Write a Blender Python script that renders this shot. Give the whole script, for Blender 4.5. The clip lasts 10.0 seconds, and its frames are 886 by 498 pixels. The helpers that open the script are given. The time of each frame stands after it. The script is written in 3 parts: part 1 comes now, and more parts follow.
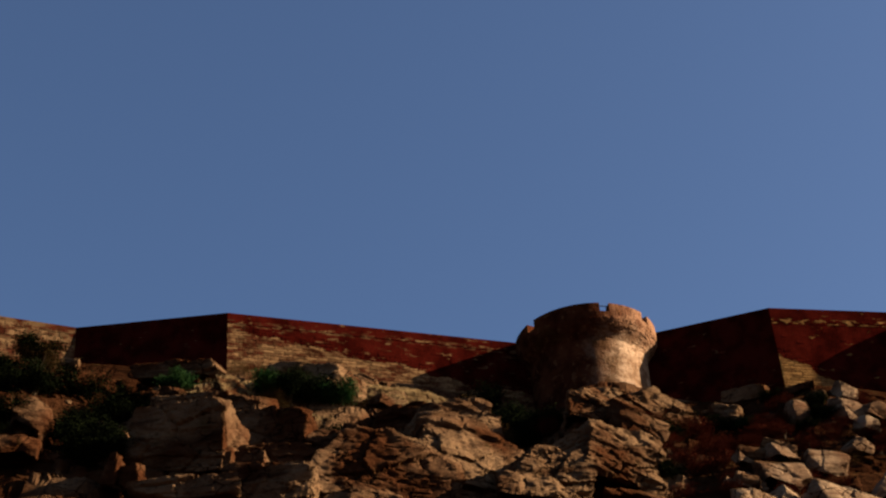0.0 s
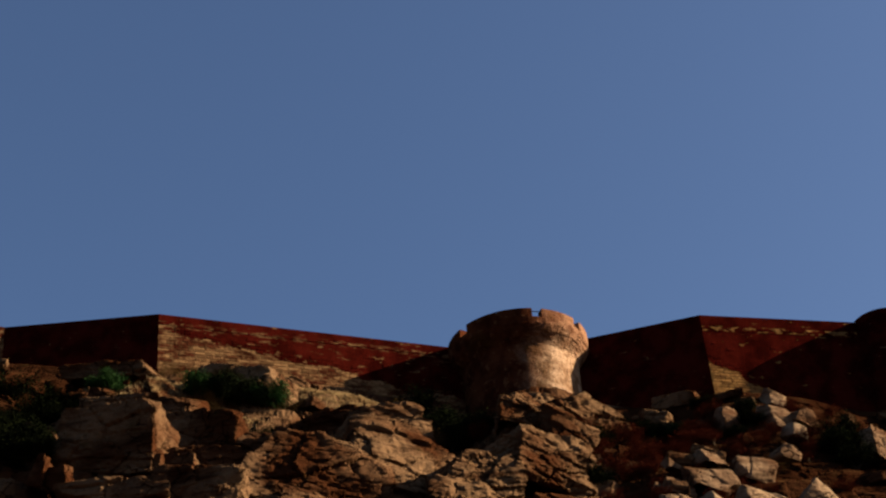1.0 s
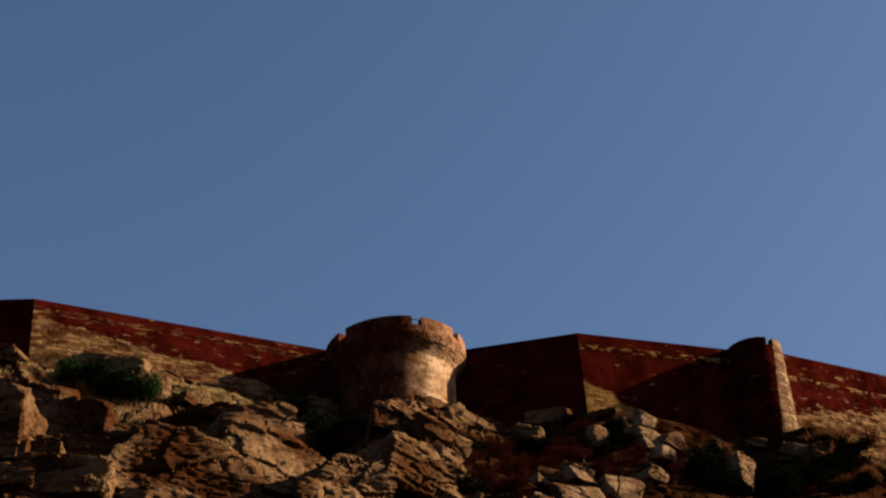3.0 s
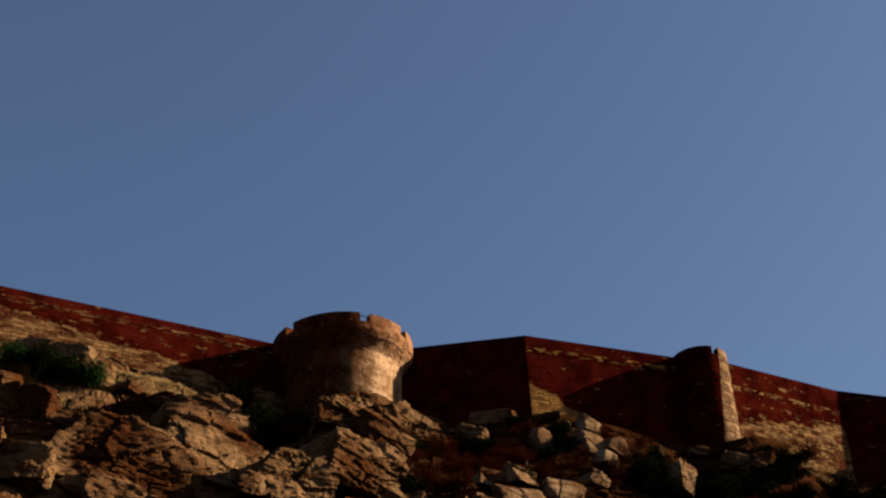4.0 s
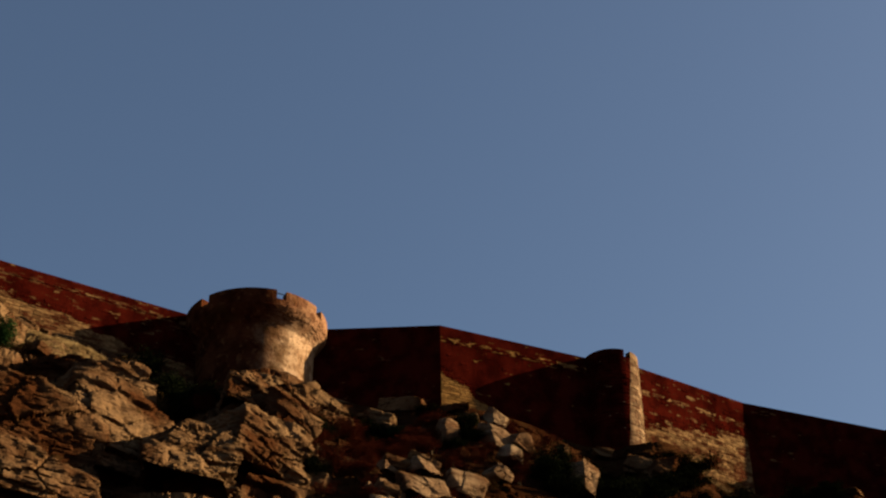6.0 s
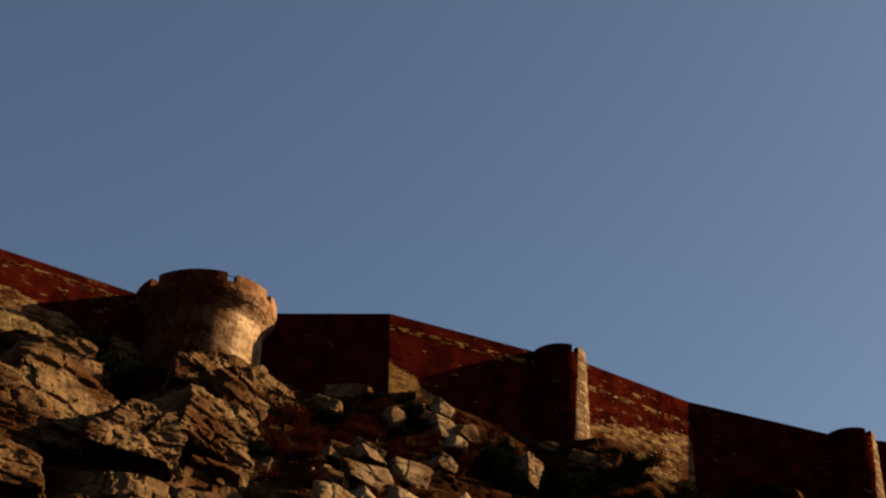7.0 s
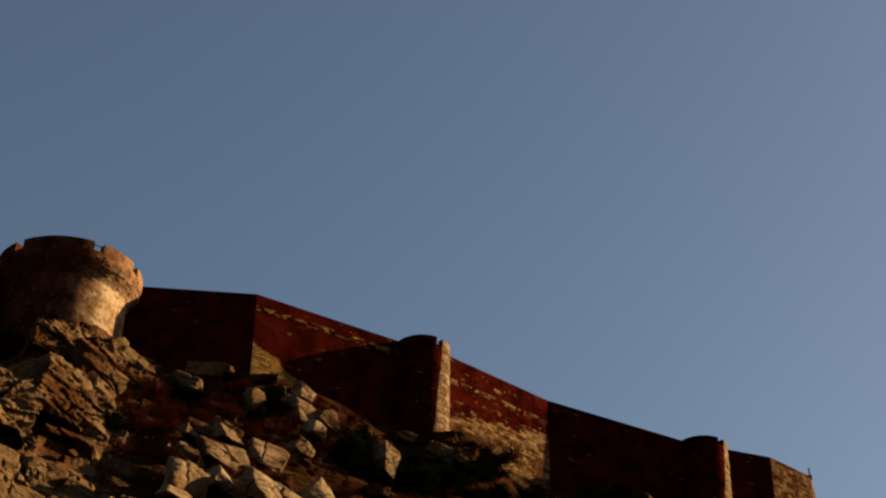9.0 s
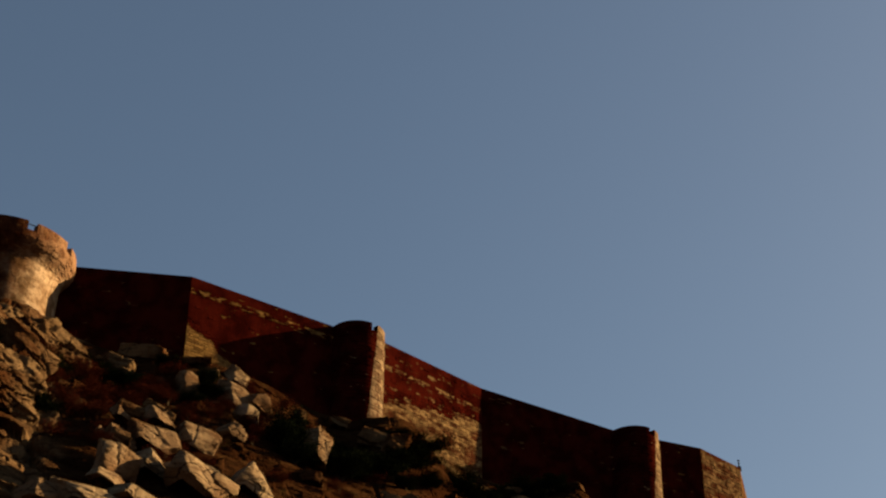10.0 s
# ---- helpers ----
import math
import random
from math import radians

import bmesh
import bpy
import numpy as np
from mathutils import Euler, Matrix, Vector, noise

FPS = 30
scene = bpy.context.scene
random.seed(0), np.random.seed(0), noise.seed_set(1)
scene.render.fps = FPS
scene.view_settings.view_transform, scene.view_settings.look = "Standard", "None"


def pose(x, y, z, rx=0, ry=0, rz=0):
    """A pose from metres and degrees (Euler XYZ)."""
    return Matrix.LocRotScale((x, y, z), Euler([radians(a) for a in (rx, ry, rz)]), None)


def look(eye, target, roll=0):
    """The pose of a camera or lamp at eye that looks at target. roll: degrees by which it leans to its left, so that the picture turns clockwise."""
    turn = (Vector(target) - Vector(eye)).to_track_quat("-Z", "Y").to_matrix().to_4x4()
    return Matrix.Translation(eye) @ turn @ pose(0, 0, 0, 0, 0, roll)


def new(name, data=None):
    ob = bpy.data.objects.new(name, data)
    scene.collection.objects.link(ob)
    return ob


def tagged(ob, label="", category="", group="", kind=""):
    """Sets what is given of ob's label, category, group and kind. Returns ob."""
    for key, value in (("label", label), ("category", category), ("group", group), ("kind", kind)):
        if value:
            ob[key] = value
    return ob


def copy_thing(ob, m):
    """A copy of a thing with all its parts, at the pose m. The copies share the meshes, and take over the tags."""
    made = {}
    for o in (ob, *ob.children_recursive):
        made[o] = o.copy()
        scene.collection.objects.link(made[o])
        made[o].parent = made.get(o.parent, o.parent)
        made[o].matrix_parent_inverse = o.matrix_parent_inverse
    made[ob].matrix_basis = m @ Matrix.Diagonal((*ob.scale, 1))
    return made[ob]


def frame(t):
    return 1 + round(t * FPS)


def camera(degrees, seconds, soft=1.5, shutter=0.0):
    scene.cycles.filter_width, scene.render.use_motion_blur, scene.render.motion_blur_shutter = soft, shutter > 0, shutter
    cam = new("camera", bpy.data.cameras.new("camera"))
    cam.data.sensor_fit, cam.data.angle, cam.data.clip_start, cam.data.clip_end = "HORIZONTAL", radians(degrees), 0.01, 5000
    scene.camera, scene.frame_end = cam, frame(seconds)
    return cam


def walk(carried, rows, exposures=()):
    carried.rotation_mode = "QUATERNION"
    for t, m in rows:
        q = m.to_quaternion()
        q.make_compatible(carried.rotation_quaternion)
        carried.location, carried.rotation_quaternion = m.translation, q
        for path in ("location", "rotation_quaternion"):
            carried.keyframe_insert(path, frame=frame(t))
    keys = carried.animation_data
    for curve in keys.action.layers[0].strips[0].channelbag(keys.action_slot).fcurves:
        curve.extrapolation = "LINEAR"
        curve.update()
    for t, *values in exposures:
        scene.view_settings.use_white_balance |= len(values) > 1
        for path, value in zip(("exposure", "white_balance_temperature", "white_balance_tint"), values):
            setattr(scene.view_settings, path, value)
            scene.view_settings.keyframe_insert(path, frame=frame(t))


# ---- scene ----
EYE = 0.0
cam = camera(30.256, 10.0, soft=2.3)
walk(cam, [
    (0, pose(0, 0, EYE, 125.565, 3.653, 13.358)),
    (0.5, pose(0, 0, EYE, 125.565, 3.991, 12.195)),
    (1, pose(0, 0, EYE, 125.541, 4.414, 11.044)),
    (1.5, pose(0, 0, EYE, 125.474, 4.262, 9.618)),
    (2, pose(0, 0, EYE, 125.432, 3.856, 8.066)),
    (2.5, pose(0, 0, EYE, 125.430, 3.967, 6.914)),
    (4, pose(0, 0, EYE, 125.158, 3.005, 2.969)),
    (4.5, pose(0, 0, EYE, 125.050, 2.866, 2.009)),
    (5, pose(0, 0, EYE, 124.870, 2.128, 0.756)),
    (5.5, pose(0, 0, EYE, 124.718, 1.520, -0.531)),
    (7, pose(0, 0, EYE, 124.144, 0.083, -4.400)),
    (7.5, pose(0, 0, EYE, 124.004, -0.068, -5.719)),
    (8, pose(0, 0, EYE, 123.933, -0.294, -7.191)),
    (8.5, pose(0, 0, EYE, 123.853, -0.544, -8.807)),
    (9, pose(0, 0, EYE, 123.764, -0.646, -10.297)),
    (9.5, pose(0, 0, EYE, 123.575, -0.496, -11.573)),
    (10, pose(0, 0, EYE, 123.323, -0.389, -12.776)),
], exposures=[(0, 1.3, 6600, 15), (4.5, 1.25, 7300, 12), (10, 1.2, 8900, 7)])

# ---- sky and sun ----
SUN_AZ, SUN_EL = 77.8, 24.0          # degrees from +y towards +x, and above the horizon
world = bpy.data.worlds.new("world")
scene.world = world
world.use_nodes = True
wn = world.node_tree.nodes
sky = wn.new("ShaderNodeTexSky")
sky.sky_type = "NISHITA"
sky.sun_disc = False
sky.sun_elevation = radians(SUN_EL)
sky.sun_rotation = radians(SUN_AZ)
sky.altitude = 300
sky.air_density, sky.dust_density, sky.ozone_density = 1.0, 1.6, 4.5
wn["Background"].inputs["Strength"].default_value = 0.05
world.node_tree.links.new(sky.outputs[0], wn["Background"].inputs["Color"])
sun_data = bpy.data.lights.new("sun", "SUN")
sun_data.energy, sun_data.angle, sun_data.color = 8.0, radians(0.53), (1.0, 0.82, 0.58)
sun = new("sun", sun_data)
to_sun = Vector((math.sin(radians(SUN_AZ)) * math.cos(radians(SUN_EL)),
                 math.cos(radians(SUN_AZ)) * math.cos(radians(SUN_EL)), math.sin(radians(SUN_EL))))
sun.matrix_world = look(to_sun * 300, (0, 0, 0))


# ---- materials ----
class Nodes:
    """Short hand for building a node material."""

    def __init__(self, name, rough=0.9):
        self.mat = bpy.data.materials.new(name)
        self.mat.use_nodes = True
        self.tree = self.mat.node_tree
        self.bsdf = self.tree.nodes["Principled BSDF"]
        self.bsdf.inputs["Roughness"].default_value = rough
        self.bsdf.inputs["Specular IOR Level"].default_value = 0.0
        self.geo = self.tree.nodes.new("ShaderNodeNewGeometry")
        self.pos = self.geo.outputs["Position"]

    def link(self, a, b):
        self.tree.links.new(a, b)

    def put(self, socket, value):
        if isinstance(value, bpy.types.NodeSocket):
            self.link(value, socket)
        else:
            socket.default_value = value

    def noise(self, scale, detail=4, rough=0.55, stretch=(1, 1, 1), distortion=0.0):
        m = self.tree.nodes.new("ShaderNodeMapping")
        m.inputs["Scale"].default_value = stretch
        self.link(self.pos, m.inputs["Vector"])
        n = self.tree.nodes.new("ShaderNodeTexNoise")
        n.inputs["Scale"].default_value, n.inputs["Detail"].default_value = scale, detail
        n.inputs["Roughness"].default_value, n.inputs["Distortion"].default_value = rough, distortion
        self.link(m.outputs[0], n.inputs["Vector"])
        return n.outputs["Fac"]

    def cells(self, scale, stretch=(1, 1, 1), feature="F1", output="Distance", warp=1.1):
        """Cells whose outlines wander."""
        w = self.tree.nodes.new("ShaderNodeTexNoise")
        w.inputs["Scale"].default_value, w.inputs["Detail"].default_value = 0.9, 4
        self.link(self.pos, w.inputs["Vector"])
        v = self.tree.nodes.new("ShaderNodeVectorMath")
        v.operation = "MULTIPLY_ADD"
        self.link(w.outputs["Color"], v.inputs[0])
        v.inputs[1].default_value = (warp, warp, warp)
        self.link(self.pos, v.inputs[2])
        m = self.tree.nodes.new("ShaderNodeMapping")
        m.inputs["Scale"].default_value = stretch
        self.link(v.outputs[0], m.inputs["Vector"])
        n = self.tree.nodes.new("ShaderNodeTexVoronoi")
        n.feature = feature
        n.inputs["Scale"].default_value = scale
        self.link(m.outputs[0], n.inputs["Vector"])
        return n.outputs[output]

    def ramp(self, fac, low, high, a=0.0, b=1.0):
        n = self.tree.nodes.new("ShaderNodeMapRange")
        n.interpolation_type = "SMOOTHSTEP"
        self.link(fac, n.inputs["Value"])
        for key, v in (("From Min", low), ("From Max", high), ("To Min", a), ("To Max", b)):
            n.inputs[key].default_value = v
        return n.outputs["Result"]

    def math(self, op, a, b=0.0):
        n = self.tree.nodes.new("ShaderNodeMath")
        n.operation = op
        self.put(n.inputs[0], a), self.put(n.inputs[1], b)
        return n.outputs[0]

    def mix(self, fac, a, b, blend="MIX"):
        n = self.tree.nodes.new("ShaderNodeMix")
        n.data_type, n.blend_type = "RGBA", blend
        self.put(n.inputs["Factor"], fac)
        self.put(n.inputs["A"], (*a, 1) if isinstance(a, tuple) else a)
        self.put(n.inputs["B"], (*b, 1) if isinstance(b, tuple) else b)
        return n.outputs["Result"]

    def height(self):
        s = self.tree.nodes.new("ShaderNodeSeparateXYZ")
        self.link(self.pos, s.inputs[0])
        return s.outputs["Z"]

    def random(self):
        return self.tree.nodes.new("ShaderNodeObjectInfo").outputs["Random"]

    def done(self, colour, bump=None, strength=0.5, distance=0.05):
        self.put(self.bsdf.inputs["Base Color"], (*colour, 1) if isinstance(colour, tuple) else colour)
        if bump is not None:
            b = self.tree.nodes.new("ShaderNodeBump")
            b.inputs["Strength"].default_value, b.inputs["Distance"].default_value = strength, distance
            self.link(bump, b.inputs["Height"])
            self.link(b.outputs[0], self.bsdf.inputs["Normal"])
        return self.mat


def rock_material(name, light, shade, stain, cliff=None):
    """Bedded, stained sandstone with dark soil lying on its flatter parts."""
    n = Nodes(name, 0.92)
    big = n.noise(0.22, 5)
    strata = n.noise(1.0, 6, 0.6, (0.25, 0.25, 2.2), 0.6)
    fine = n.noise(6.0, 8, 0.65)
    pale = n.mix(n.ramp(n.noise(0.13, 3), 0.42, 0.6), light, tuple(1.15 * v for v in light))
    c = n.mix(n.ramp(big, 0.38, 0.62), shade, pale)
    if cliff:
        # bare rock shows between these eastings, soil beyond them
        at = n.tree.nodes.new("ShaderNodeSeparateXYZ")
        n.link(n.pos, at.inputs[0])
        east = n.math("ADD", at.outputs["X"], n.math("MULTIPLY", n.math("SUBTRACT", n.noise(0.3, 5), 0.5), 6.0))
        inside = n.math("MULTIPLY", n.ramp(east, -31.0, -28.5), n.ramp(east, -3.6, -2.0, 1.0, 0.0))
        c = n.mix(inside, c, n.mix(n.ramp(big, 0.38, 0.62), *cliff))
    c = n.mix(n.ramp(strata, 0.48, 0.72, 0, 0.85), c, stain)
    c = n.mix(n.ramp(fine, 0.52, 0.72, 0, 0.7), c, tuple(0.45 * v for v in stain))
    c = n.mix(n.ramp(n.noise(0.9, 4), 0.60, 0.76, 0, 0.5), c, (0.040, 0.027, 0.010))
    crack = n.ramp(n.cells(0.8, (1, 1, 1.9), "DISTANCE_TO_EDGE"), 0.0, 0.05, 1.0, 0.0)
    crack = n.math("MULTIPLY", crack, n.ramp(n.noise(0.6, 4), 0.46, 0.58))
    c = n.mix(n.math("MULTIPLY", crack, 0.85), c, tuple(0.4 * v for v in stain))
    up = n.tree.nodes.new("ShaderNodeSeparateXYZ")
    n.link(n.geo.outputs["True Normal"], up.inputs[0])
    soil = n.math("MULTIPLY", n.ramp(up.outputs["Z"], 0.70, 0.88), n.ramp(n.noise(0.5, 5), 0.30, 0.48))
    c = n.mix(soil, c, n.mix(fine, (0.022, 0.009, 0.004), (0.055, 0.028, 0.011)))
    bump = n.math("ADD", n.math("MULTIPLY", fine, 0.7), n.math("MULTIPLY", strata, 1.0))
    bump = n.math("SUBTRACT", bump, n.math("MULTIPLY", crack, 0.6))
    return n.done(c, bump, 0.9, 0.2)


def wall_material(name, split, blur, bare=(0.248, 0.1612, 0.0806), red=(0.027, 0.0030, 0.0018), band=0.0, fall=(0.0, 0.0), island=False, kept=0.85, flakes=0.645):
    """Red lime wash over coursed sandstone, worn off below the height split, in patches and in a band. On the turrets
    a steep fall paints their shaded west side.
    """
    n = Nodes(name, 0.93)
    z = n.height()
    east = n.tree.nodes.new("ShaderNodeSeparateXYZ")
    n.link(n.pos, east.inputs[0])
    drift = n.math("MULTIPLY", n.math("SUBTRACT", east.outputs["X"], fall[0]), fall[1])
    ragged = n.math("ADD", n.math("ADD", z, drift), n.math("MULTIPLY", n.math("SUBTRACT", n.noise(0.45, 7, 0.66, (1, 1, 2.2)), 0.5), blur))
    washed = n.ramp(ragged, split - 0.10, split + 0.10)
    spots = n.ramp(n.noise(1.1, 6, 0.6, (1, 1, 3.0)), flakes, flakes + 0.035)
    if band:
        near = n.ramp(n.math("ABSOLUTE", n.math("SUBTRACT", z, band)), 0.10, 0.26, 1.0, 0.0)
        spots = n.math("MAXIMUM", spots, n.math("MULTIPLY", near, n.ramp(n.noise(1.9, 5, 0.6, (1, 1, 2.4)), 0.51, 0.55)))
    washed = n.math("MULTIPLY", washed, n.math("SUBTRACT", 1.0, n.math("MULTIPLY", spots, 0.92)))
    left = n.ramp(n.noise(0.7, 7, 0.68, (1, 1, 2.6)), 0.44, 0.58, 0.0, kept)
    washed = n.math("MAXIMUM", washed, left)
    rnd = n.geo.outputs["Random Per Island"] if island else n.random()
    stone = n.mix(n.ramp(rnd, 0, 1), tuple(0.50 * v for v in bare), tuple(1.15 * v for v in bare))
    stone = n.mix(n.ramp(n.noise(4.0, 6), 0.45, 0.75, 0, 0.8), stone, (0.0527, 0.01488, 0.0062))
    wash = n.mix(n.ramp(n.noise(0.8, 5), 0.35, 0.65), tuple(0.5 * v for v in red), tuple(1.35 * v for v in red))
    wash = n.mix(n.ramp(n.noise(6.0, 6), 0.5, 0.8, 0, 0.6), wash, (0.026, 0.0021, 0.0011))
    c = n.mix(washed, stone, wash)
    c = n.mix(n.ramp(n.noise(0.6, 5, 0.6, (3, 3, 0.35)), 0.56, 0.74, 0, 0.7), c, (0.0160, 0.0020, 0.0011))
    fine = n.noise(9.0, 7, 0.65)
    return n.done(c, fine, 0.6, 0.04)


def bastion_material():
    """Red-brown wash over rubble, with a large patch of pale plaster left on the lower eastern side."""
    n = Nodes("stained_bastion_plaster", 0.92)
    at = n.tree.nodes.new("ShaderNodeSeparateXYZ")
    n.link(n.pos, at.inputs[0])
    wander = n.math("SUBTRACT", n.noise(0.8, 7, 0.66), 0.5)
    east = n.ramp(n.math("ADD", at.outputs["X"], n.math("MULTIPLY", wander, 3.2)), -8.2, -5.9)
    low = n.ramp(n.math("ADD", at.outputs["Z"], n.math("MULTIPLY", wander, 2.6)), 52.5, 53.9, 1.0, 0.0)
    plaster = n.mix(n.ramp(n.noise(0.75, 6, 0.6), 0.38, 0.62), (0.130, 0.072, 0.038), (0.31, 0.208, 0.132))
    plaster = n.mix(n.ramp(n.noise(1.9, 6, 0.62), 0.50, 0.64, 0, 0.75), plaster, (0.105, 0.056, 0.027))
    wash = n.mix(n.ramp(n.noise(0.9, 6, 0.6), 0.35, 0.65), (0.026, 0.0062, 0.0028), (0.070, 0.022, 0.009))
    wash = n.mix(n.ramp(n.noise(2.2, 6, 0.6), 0.56, 0.66, 0, 0.8), wash, (0.105, 0.046, 0.020))
    # the wash turns paler towards the east, unevenly
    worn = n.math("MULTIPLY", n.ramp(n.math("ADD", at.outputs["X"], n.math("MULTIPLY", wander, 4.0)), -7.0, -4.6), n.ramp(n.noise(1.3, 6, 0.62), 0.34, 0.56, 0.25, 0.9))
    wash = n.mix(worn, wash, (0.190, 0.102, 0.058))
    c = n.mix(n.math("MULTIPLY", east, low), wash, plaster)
    c = n.mix(n.ramp(n.noise(0.5, 4), 0.57, 0.7, 0, 0.7), c, (0.046, 0.021, 0.0065))
    c = n.mix(n.ramp(n.noise(2.6, 6), 0.55, 0.75, 0, 0.7), c, (0.0475, 0.0166, 0.00618))
    c = n.mix(n.ramp(n.noise(0.9, 5, 0.6, (2.5, 2.5, 0.4)), 0.58, 0.74, 0, 0.7), c, (0.022, 0.009, 0.005))
    bump = n.math("ADD", n.noise(1.6, 4), n.math("MULTIPLY", n.noise(7.0, 7, 0.65), 0.7))
    return n.done(c, bump, 0.9, 0.16)


def plain_noise(name, a, b, scale=3.0, rough=0.9, bump=0.4):
    n = Nodes(name, rough)
    c = n.mix(n.ramp(n.noise(scale, 5), 0.35, 0.65), a, b)
    return n.done(c, n.noise(scale * 4, 5), bump, 0.03)


TAN = (0.152, 0.088, 0.040)
ROCK = rock_material("weathered_sandstone", (0.112, 0.066, 0.034), (0.036, 0.0130, 0.0053), (0.014, 0.0043, 0.0018))
GROUND = rock_material("dark_stony_soil", (0.027, 0.0108, 0.0046), (0.016, 0.0056, 0.0024), (0.010, 0.0034, 0.0016),
                       ((0.038, 0.0140, 0.0058), (0.102, 0.060, 0.031)))
PALE_ROCK = rock_material("pale_boulder_stone", (0.185, 0.125, 0.075), (0.085, 0.043, 0.022), (0.034, 0.0130, 0.0056))
WASH = {}
# height below which the wash is gone, raggedness, bare stone, band of bare stone, fall of the edge per metre eastwards
for key, split, blur, bare, band, fall in (("west", 53.75, 3.2, TAN, 54.32, (-27.8, 0.16)), ("middle", 51.5, 1.8, (0.195, 0.106, 0.036), 54.05, (3.5, 0.55)),
                                           ("east", 50.9, 3.4, (0.185, 0.112, 0.052), 53.2, (17.5, -0.17)), ("bare", 58.0, 1.5, (0.12, 0.072, 0.035), 0.0, (0, 0)),
                                           ("dark", 44.0, 1.0, TAN, 0.0, (0, 0))):
    kept = 0.25 if key == "middle" else 0.85
    flakes = {"west": 0.60, "east": 0.60}.get(key, 0.645)
    WASH[key] = wall_material("wash_" + key, split, blur, bare, band=band, fall=fall, kept=kept, flakes=flakes)
    WASH[key + "_rest"] = wall_material("wash_" + key + "_rest", split, blur, bare, band=band, fall=fall, island=True, kept=kept, flakes=flakes)
BASTION = bastion_material()
# red wash up high; the steep fall also paints the shaded west side dark
TURRET = wall_material("turret_stone_shaded_west", 52.6, 3.0, (0.188, 0.125, 0.074), fall=(15.85, -12.0), kept=0.35)
TURRET_FAR = wall_material("far_turret_shaded_west", 52.0, 3.4, (0.19, 0.128, 0.075), fall=(37.6, -12.0), kept=0.4)
LEAF_DARK = plain_noise("dark_green_leaves", (0.0038, 0.0056, 0.0025), (0.0085, 0.0112, 0.0042), 2.0)
LEAF_GREEN = plain_noise("green_leaves", (0.00819, 0.025, 0.00819), (0.0205, 0.0478, 0.0137), 2.0)
LEAF_DRY = plain_noise("dry_leaves", (0.0341, 0.0205, 0.00728), (0.0637, 0.0387, 0.0137), 2.0)
LEAF_RED = plain_noise("rust_brown_twigs", (0.042, 0.0082, 0.0042), (0.066, 0.0150, 0.0075), 2.0)
BARK = plain_noise("grey_brown_bark", (0.0228, 0.015, 0.01), (0.0455, 0.0319, 0.0205), 6.0)
STRAW = plain_noise("dry_straw", (0.13, 0.083, 0.036), (0.21, 0.145, 0.068), 1.2)
IRON = plain_noise("dark_iron", (0.021, 0.0196, 0.0182), (0.042, 0.035, 0.0315), 8.0, 0.6, 0.1)

# ---- plan of the fort (x, y of the wall's outer face, z of its top) ----
LEFT, CA0, CA = (-49.6, 68.1), (-37.4, 76.7), (-28.3, 78.1)
BAST, CB = (-8.1, 88.4), (3.5, 88.4)
TOW1, CC = (14.9, 93.1), (24.7, 98.4)
TOW2, CD, CE = (36.5, 100.65), (42.0, 101.6), (46.0, 104.0)
END = (53.3, 117.4)
TOP = 55.0


# ---- noise on arrays ----
def hash2(ix, iy, seed):
    h = (ix.astype(np.int64) * 374761393 + iy.astype(np.int64) * 668265263 + seed * 1442695041) & 0xFFFFFFFF
    h = ((h ^ (h >> 13)) * 1274126177) & 0xFFFFFFFF
    return ((h ^ (h >> 16)) & 0xFFFF) / 65535.0


def value_noise(x, y, seed=0):
    ix, iy = np.floor(x), np.floor(y)
    fx, fy = x - ix, y - iy
    fx, fy = fx * fx * (3 - 2 * fx), fy * fy * (3 - 2 * fy)
    a, b = hash2(ix, iy, seed), hash2(ix + 1, iy, seed)
    c, d = hash2(ix, iy + 1, seed), hash2(ix + 1, iy + 1, seed)
    return (a * (1 - fx) + b * fx) * (1 - fy) + (c * (1 - fx) + d * fx) * fy - 0.5


def fbm(x, y, seed=0, octaves=5, gain=0.5):
    total, amp = 0.0, 1.0
    for k in range(octaves):
        total = total + amp * value_noise(x, y, seed + k)
        x, y, amp = x * 2.03 + 3.1, y * 2.03 + 1.7, amp * gain
    return total


def cell_noise(x, y, seed=0):
    """Random value of the nearest cell, and how far inside it the point lies."""
    ix, iy = np.floor(x), np.floor(y)
    best = np.full(x.shape, 9.0)
    second = np.full(x.shape, 9.0)
    value = np.zeros(x.shape)
    for dx in (-1, 0, 1):
        for dy in (-1, 0, 1):
            cx, cy = ix + dx, iy + dy
            px, py = cx + hash2(cx, cy, seed), cy + hash2(cx, cy, seed + 7)
            d = np.hypot(px - x, py - y)
            closer = d < best
            second = np.where(closer, best, np.minimum(second, d))
            value = np.where(closer, hash2(cx, cy, seed + 13), value)
            best = np.where(closer, d, best)
    return value, second - best


def smooth(e0, e1, x):
    t = np.clip((x - e0) / (e1 - e0), 0, 1)
    return t * t * (3 - 2 * t)


# ---- the hill ----
FOOT_X = [-400, -50, -41, -37.4, -33, -28.5, -21, -17, -12, -8, -3, 0, 3.4, 6, 17.5, 23.4, 27, 35, 45, 60, 400]
FOOT_Z = [50, 52.6, 52.1, 52.3, 51.8, 50.9, 50.7, 50.7, 49.8, 49.2, 49.6, 49.6, 48.8, 49.2, 48.7, 48.1, 47.5, 46, 44, 42, 30]
LINE_X = [-400, -49.6, -37.4, -28.3, -12.5, -8, -3.6, 3.5, 14.9, 24.7, 36.3, 46.5, 54, 400]
